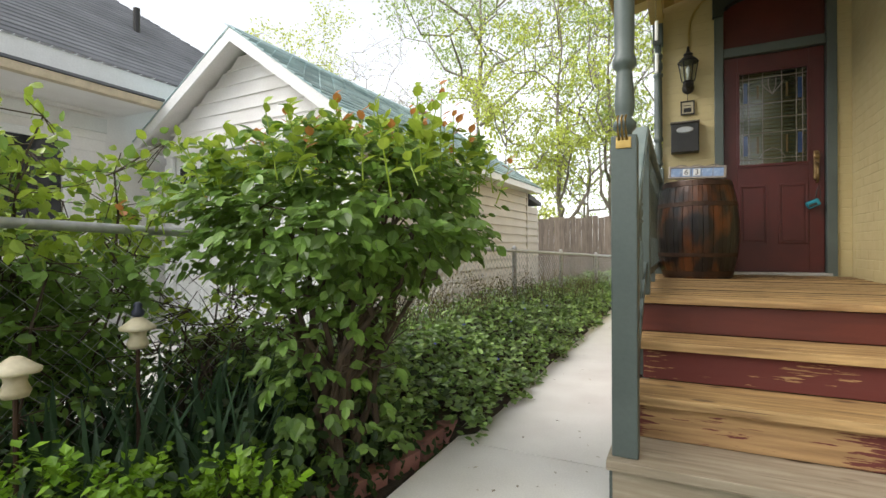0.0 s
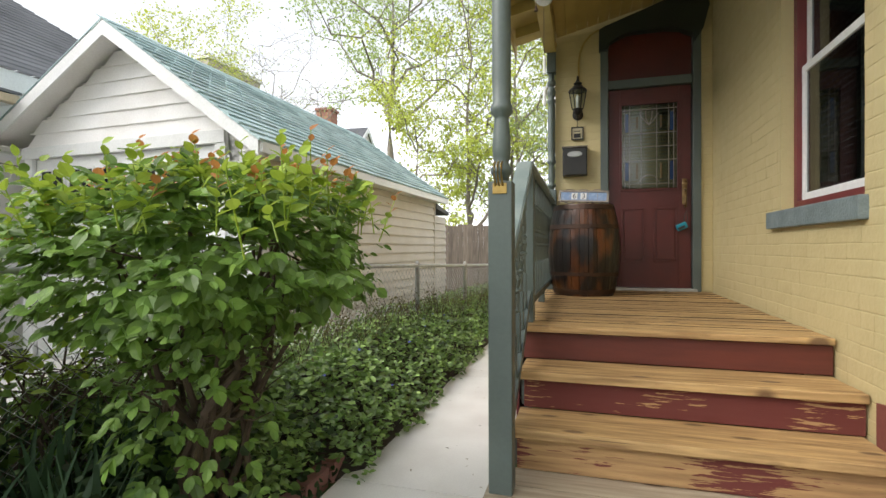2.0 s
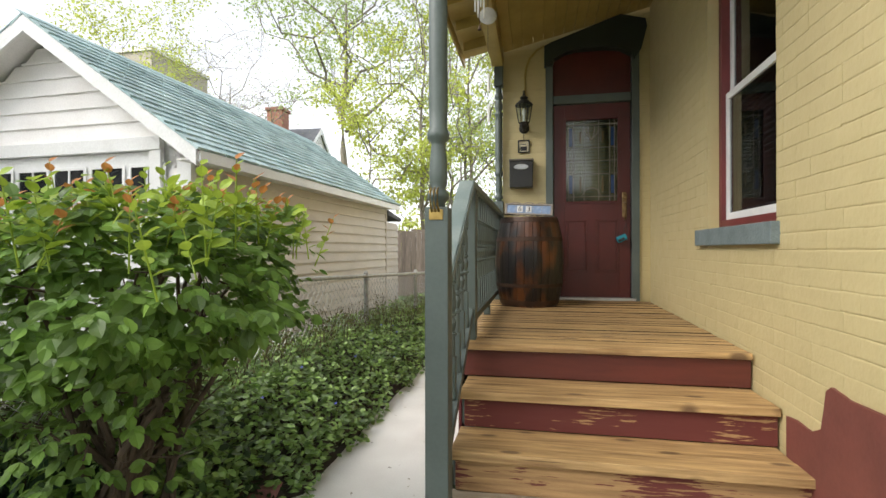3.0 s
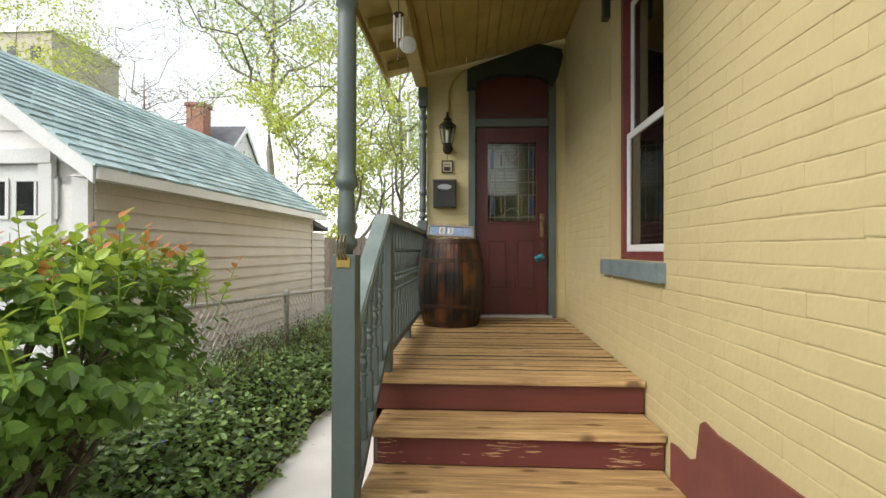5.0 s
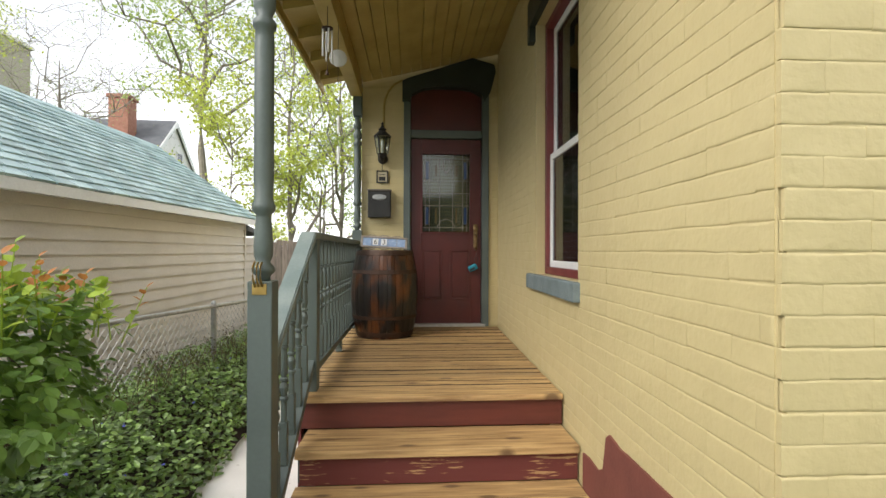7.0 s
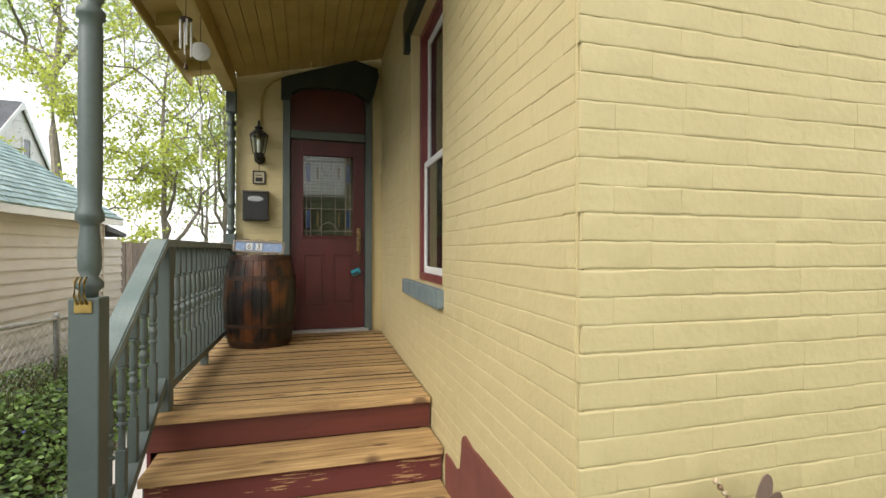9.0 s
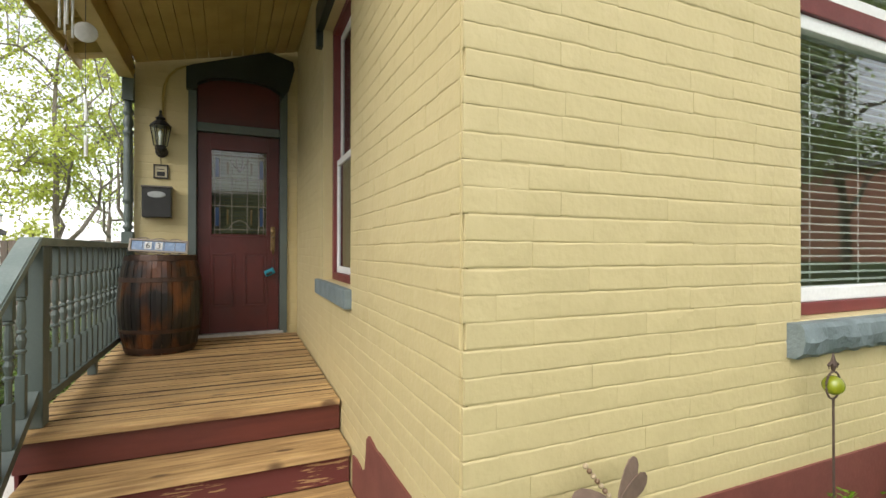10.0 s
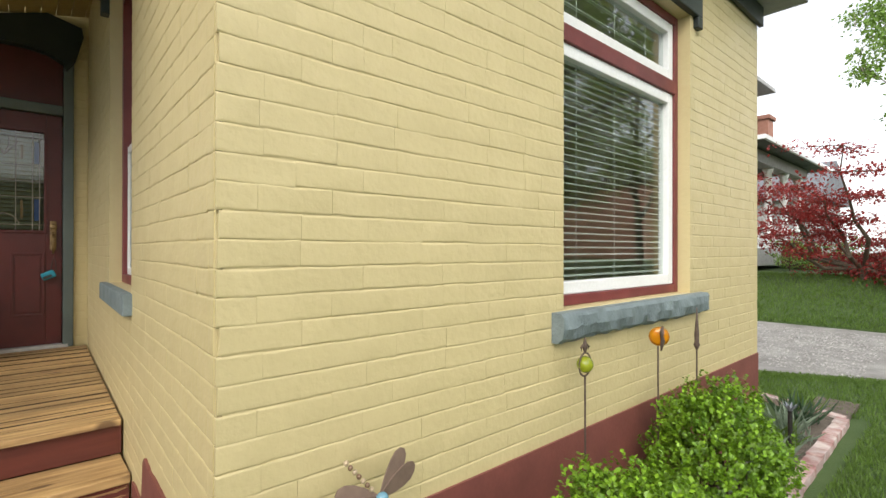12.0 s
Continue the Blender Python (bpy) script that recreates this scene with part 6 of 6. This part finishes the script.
# lantern on the wall
lamp = thing("wall_lantern", pose(0.03, 5.2, 0), "black wall lantern with tapered glass panes", "lamp")
part("backplate", lathe(bmesh.new(), [(0.055, 0), (0.055, 0.012), (0.04, 0.03)], seg=20, m=pose(0, 0.098, 2.56, 90)), DARK_METAL, lamp, smooth=True)
part("arm", tube(bmesh.new(), [(0, 0.08, 2.56), (0, 0.03, 2.53), (0, 0, 2.56)], 0.018, 10), DARK_METAL, lamp, smooth=True)
bm = lathe(bmesh.new(), [(0.01, 2.53), (0.035, 2.545), (0.05, 2.57), (0.045, 2.585), (0.055, 2.6)], seg=6)
part("base_cup", bm, DARK_METAL, lamp)
bm = bmesh.new()
for k in range(6):
    a = 2 * math.pi * k / 6
    tube(bm, [(0.055 * math.cos(a), 0.055 * math.sin(a), 2.6), (0.085 * math.cos(a), 0.085 * math.sin(a), 2.78)], 0.005, 5)
part("cage", bm, DARK_METAL, lamp)
pn = part("glass_body", lathe(bmesh.new(), [(0.052, 2.601), (0.082, 2.779)], seg=6), GLASS, lamp, "clear lantern glass")
part("candle", lathe(bmesh.new(), [(0.014, 2.605), (0.014, 2.68), (0.02, 2.7), (0.016, 2.73), (0.004, 2.75)], seg=12), WHITE, lamp, "white candle bulb", True)
part("cap", lathe(bmesh.new(), [(0.095, 2.78), (0.09, 2.792), (0.045, 2.835), (0.03, 2.84), (0.045, 2.86), (0.02, 2.88), (0.01, 2.91), (0.014, 2.925), (0.003, 2.94)], seg=12), DARK_METAL, lamp)
cond = thing("conduit", pose(0, 0, 0), "yellow painted cable conduit up the wall", "conduit")
part("pipe", tube(bmesh.new(), [(0.04, 5.285, 2.62), (0.04, 5.285, 3.1), (0.05, 5.285, 3.2), (0.09, 5.285, 3.3), (0.16, 5.285, 3.38), (0.24, 5.285, 3.42)], 0.011, 8), YELLOW_WOOD, cond, smooth=True)
plaque = thing("wall_plaque", pose(0.025, 5.285, 2.30), "small framed plaque hanging from the lantern", "plaque")
part("frame", picture_frame(bmesh.new(), -0.062, 0.062, 0, 0.135, -0.012, 0.006, 0.012, 0.002), DARK_METAL, plaque)
part("panel", cube(-0.051, 0.051, -0.002, 0.004, 0.011, 0.124), mat("cream enamel", (0.55, 0.48, 0.32), 0.4), plaque)
part("dark_field", cube(-0.034, 0.034, -0.005, -0.0025, 0.024, 0.066), DARK_METAL, plaque)
part("text_bar", cube(-0.034, 0.028, -0.005, -0.0025, 0.086, 0.094), DARK_METAL, plaque)
part("chain", tube(bmesh.new(), [(0, -0.004, 0.135), (0.0, -0.03, 0.235)], 0.003, 6), DARK_METAL, plaque)
mail = thing("mailbox", pose(0.0, 5.292, 1.92), "black metal wall mailbox with oval badge", "mailbox")
part("body", cube(-0.122, 0.122, -0.105, 0, 0, 0.28, bevel=0.008), DARK_METAL, mail)
part("lid", cube(-0.128, 0.128, -0.112, 0.0, 0.282, 0.30, bevel=0.006), mat("worn grey lid", (0.16, 0.14, 0.12), 0.45, metal=0.5), mail, "worn grey lid")
part("badge", lathe(bmesh.new(), [(0.075, 0), (0.075, 0.004), (0.06, 0.006), (0.002, 0.006)], seg=28, m=pose(0, -0.1055, 0.215, 90) @ Matrix.Diagonal((1, 0.42, 1, 1))), mat("dull nickel", (0.36, 0.36, 0.35), 0.35, metal=0.9), mail, "oval nickel badge")

# door furniture and leaded glass
hs = part("lock_plate", cube(0.825 + 0.0, 0.87, -0.005, 0.014, 1.60, 1.86, bevel=0.01, m=Matrix.Translation((0.40, 0.012, 0))), BRASS_OLD, door_1, "worn brass handle plate")
part("deadbolt", lathe(bmesh.new(), [(0.026, 0), (0.026, 0.015), (0.015, 0.022)], seg=18, m=pose(1.247, 0.008, 1.81, 90)), BRASS_OLD, hs)
part("thumb_pull", tube(bmesh.new(), [(1.247, 0.01, 1.75), (1.247, -0.045, 1.735), (1.247, -0.05, 1.66), (1.247, -0.03, 1.58), (1.247, 0.01, 1.575)], 0.009, 8), BRASS_OLD, hs, smooth=True)
tagbox = thing("lock_box", pose(1.03, 5.27, 1.36), "turquoise lock box hanging from the door handle", "lock box")
AQUA = mat("turquoise rubber", (0.01, 0.24, 0.33), 0.45)
part("shell", cube(-0.055, 0.045, -0.03, 0.03, -0.005, 0.06, bevel=0.015, m=pose(0, 0, 0, 0, -25, 0)), AQUA, tagbox)
part("dark_face", cube(-0.05, 0.015, -0.033, -0.0305, 0.008, 0.03, m=pose(0, 0, 0, 0, -25, 0)), DARK_METAL, tagbox)
part("shackle", tube(bmesh.new(), [(0.0, 0, 0.06), (0.01, 0.0, 0.13), (0.025, 0.0, 0.19), (0.035, 0, 0.13), (0.035, 0, 0.06)], 0.004, 6), DARK_METAL, tagbox)
PANE_OLD = glass("leaded clear glass", (0.56, 0.58, 0.47), 0.06, 1.3)
GX0, GX1, GZ0, GZ1 = 0.662, 1.186, 1.772, 2.632
leaded = part("leaded_pane", cube(GX0, GX1, 0.048, 0.052, GZ0, GZ1), PANE_OLD, door_1, "textured leaded glass pane")
leaded.visible_shadow = False
BLUE_G, AMBER_G = mat("blue art glass", (0.02, 0.045, 0.12), 0.15), mat("amber art glass", (0.13, 0.085, 0.03), 0.15)
W, H = GX1 - GX0, GZ1 - GZ0
for u0, u1, w0, w1, m in ((0.06, 0.13, 0.10, 0.32, BLUE_G), (0.87, 0.94, 0.10, 0.32, BLUE_G), (0.06, 0.13, 0.68, 0.90, BLUE_G), (0.87, 0.94, 0.68, 0.90, BLUE_G), (0.27, 0.30, 0.12, 0.30, AMBER_G), (0.70, 0.73, 0.12, 0.30, AMBER_G),
                          (0.27, 0.30, 0.72, 0.86, AMBER_G), (0.70, 0.73, 0.72, 0.86, AMBER_G)):
    part("art_glass", cube(GX0 + u0 * W, GX0 + u1 * W, 0.043, 0.0475, GZ0 + w0 * H, GZ0 + w1 * H), m, leaded)
bm = bmesh.new()
for u in (0.06, 0.15, 0.36, 0.64, 0.85, 0.94):
    box(bm, GX0 + u * W - 0.0025, GX0 + u * W + 0.0025, 0.04, 0.0475, GZ0, GZ1)
for w in (0.06, 0.34, 0.5, 0.66, 0.94):
    box(bm, GX0, GX1, 0.0395, 0.047, GZ0 + w * H - 0.0025, GZ0 + w * H + 0.0025)
part("lead_came", bm, PEWTER, leaded, "grey lead strips")
bm = bmesh.new()
cx, cz = (GX0 + GX1) / 2, GZ0 + 0.82 * H
for s in (-1, 1):
    tube(bm, [(cx, 0.042, cz - 0.06), (cx + s * 0.05, 0.042, cz), (cx + s * 0.09, 0.042, cz + 0.06)], 0.004, 5)
    tube(bm, [(cx, 0.042, cz - 0.06), (cx + s * 0.03, 0.042, cz + 0.02), (cx + s * 0.03, 0.042, cz + 0.09)], 0.004, 5)
    tube(bm, [(cx + s * 0.1, 0.042, GZ0 + 0.06), (cx + s * 0.06, 0.042, GZ0 + 0.12), (cx, 0.042, GZ0 + 0.15)], 0.004, 5)
part("lead_tracery", bm, PEWTER, leaded)
slat3 = raw("slat", [(0, 0, 0), (0.56, 0, 0), (0.56, 0.013, 0.027), (0, 0.013, 0.027)], [(0, 1, 2, 3)], BLIND)
for k in range(24):
    ob = part("blind_slat", slat3, None, door_1)
    ob.location = (0.645, 0.075, 1.79 + k * 0.036)

# wind chime, disc and brass latch
chime = thing("wind_chime", pose(-0.22, 3.3, 0), "small wind chime with white metal tubes", "wind chime")
part("hanger", tube(bmesh.new(), [(0, 0, 3.199), (0, 0, 3.05)], 0.0025, 5), DARK_METAL, chime)
part("top_disc", lathe(bmesh.new(), [(0.035, 3.045), (0.038, 3.052), (0.01, 3.065)], seg=16), HOOP, chime)
for k in range(4):
    a = k * 1.57 + 0.4
    part("tube", tube(bmesh.new(), [(0.03 * math.cos(a), 0.03 * math.sin(a), 3.04), (0.03 * math.cos(a), 0.03 * math.sin(a), 2.82 + 0.02 * k)], 0.0065, 8), WHITE, chime, smooth=True)
part("striker", tube(bmesh.new(), [(0, 0, 3.045), (0, 0, 2.78), (0, 0, 2.74)], [0.0015, 0.0015, 0.014], 8), HOOP, chime)
disc = thing("hanging_disc", pose(-0.19, 3.57, 0), "round frosted glass disc hanging from the beam", "ornament")
part("plate", lathe(bmesh.new(), [(0.001, -0.004), (0.06, -0.003), (0.064, 0), (0.06, 0.003), (0.001, 0.004)], seg=28, m=pose(0, 0, 2.96, 90, 0, 10)), mat("frosted glass", (0.62, 0.62, 0.6), 0.3), disc, smooth=True)
part("cord", tube(bmesh.new(), [(0, 0, 3.024), (0, 0, 3.199)], 0.002, 5), DARK_METAL, disc)
part("lower_cord", tube(bmesh.new(), [(0, 0, 2.895), (0, 0, 2.2)], 0.0015, 5), DARK_METAL, disc)
for z0_ in (2.41, 2.19):
    part("glass_strip", tube(bmesh.new(), [(0.004, 0, z0_), (0.004, 0, z0_ + 0.13)], 0.011, 6), WHITE, disc, "white hanging glass strip")
latch = thing("brass_latch", pose(PX, 2.02 - 0.049, 1.4), "brass spring latch on the porch post", "latch")
part("plate", cube(-0.028, 0.028, -0.004, 0, -0.012, 0.03, bevel=0.002), BRASS, latch)
for k in range(3):
    part("coil", tube(bmesh.new(), [(-0.016 + 0.014 * k, -0.004, 0.02), (-0.018 + 0.014 * k, -0.024, 0.05), (-0.02 + 0.014 * k, -0.016, 0.10), (-0.018 + 0.014 * k, -0.002, 0.115)], 0.0045, 6), BRASS, latch, smooth=True)

# ---- painted bricks, last ----
rng = random.Random(12)
variants = []
for k in range(10):
    us, ws = (0.0, 0.03, 0.27, 0.5, 0.74, 0.97, 1.0), (0.0, 0.03, 0.06, 0.1, 0.9, 0.94, 0.97, 1.0)
    head = [max(0, rng.uniform(-0.001, 0.0009)), max(0, rng.uniform(-0.001, 0.0009))]
    low, high = [max(0.0007, rng.uniform(-0.0003, 0.0046)) for u in us], [max(0.0007, rng.uniform(-0.0003, 0.0046)) for u in us]
    sag, rise = [rng.uniform(-0.01, 0.03) for u in us], [rng.uniform(-0.01, 0.03) for u in us]
    v, f = [], []
    for b, w in enumerate(ws):
        for a, u in enumerate(us):
            fall = (low[a] if b < 4 else high[a]) * (1.0, 0.3, 0.05, 0.0, 0.0, 0.05, 0.3, 1.0)[b]
            fall += (head[0] if a < 2 else head[1]) * (1.0, 0.25, 0, 0, 0, 0.25, 1.0)[a]
            v.append((u, fall + rng.uniform(-0.0005, 0.0005) * (0 < a < 6 and 2 < b < 5), w + (sag[a] if 0 < b < 4 else -rise[a] if 3 < b < 7 else 0)))
    cols = len(us)
    f += [(b * cols + a, b * cols + a + 1, (b + 1) * cols + a + 1, (b + 1) * cols + a) for b in range(7) for a in range(cols - 1)]
    rim = list(range(cols)) + [b * cols + cols - 1 for b in range(1, 8)] + [7 * cols + a for a in range(cols - 2, -1, -1)] + [b * cols for b in range(6, 0, -1)]
    n = len(v)
    v += [v[q] for q in rim] + [(v[q][0], 0.012, v[q][2]) for q in rim]
    c = len(rim)
    f += [(n + q, n + c + q, n + c + (q + 1) % c, n + (q + 1) % c) for q in range(c)]
    variants.append(raw("brick", v, f, YELLOW, True))


def lay(wall, x0, x1, z0, z1, hole, near, limit):
    """Courses of bricks on a wall's face; those within near = (xa, xb, za, zb) are pieces, the rest one mesh."""
    V, F, made = [], [], 0
    row = 0
    z = z0
    while z < z1 - 0.02:
        h = min(COURSE - 0.0012, z1 - z)
        x = x0 - (0.1085 if row % 2 else 0.0) + rng.uniform(-0.012, 0.012) * (row > 0)
        while x < x1:
            L = 0.217 if rng.random() > 0.06 else 0.108
            a, b = max(x, x0), min(x + L - 0.0004, x1)
            cuts = [(a, b)]
            if hole and z + h > hole[2] - 0.0 and z < hole[3] + 0.0:
                cuts = [(a, min(b, hole[0])), (max(a, hole[1]), b)]
            for a, b in cuts:
                if b - a < 0.018:
                    continue
                m = Matrix.Translation((a, rng.uniform(-0.0005, 0.0004), z + rng.uniform(-0.0016, 0.0016))) @ Matrix.Rotation(rng.uniform(-0.007, 0.007), 4, "Y") @ Matrix.Diagonal((b - a, 1, h, 1))
                me = variants[rng.randrange(10)]
                if made < limit and near[0] < a < near[1] and near[2] < z < near[3]:
                    ob = part("brick", me, None, wall)
                    ob.matrix_local = m
                    made += 1
                else:
                    n = len(V)
                    V += [tuple(m @ q.co) for q in me.vertices]
                    F += [tuple(n + q for q in p.vertices) for p in me.polygons]
            x += L
        z += COURSE
        row += 1
    if V:
        rest = part("brickwork", raw("brickwork", V, F, YELLOW, True), None, wall)
        rest["kind"] = "stuff"


lay(wall_front, 0.0, 4.216, 0.749, 3.46, (FRONT_WIN[0], FRONT_WIN[1], 1.34, 3.12), (-0.01, 1.5, 0.7, 2.6), 290)
lay(wall_side, 0.0, 4.178, 0.749 - 9 * COURSE, 3.76, (SIDE_WIN[0], SIDE_WIN[1], 1.29, 3.23), (2.6, 4.2, 0.8, 2.9), 290)
lay(wall_porch, 0.0, 1.49, 0.749, 3.7, (DOOR_HOLE[0], DOOR_HOLE[1], 0.7, 3.36), (-1, 9, 0, 9), 290)
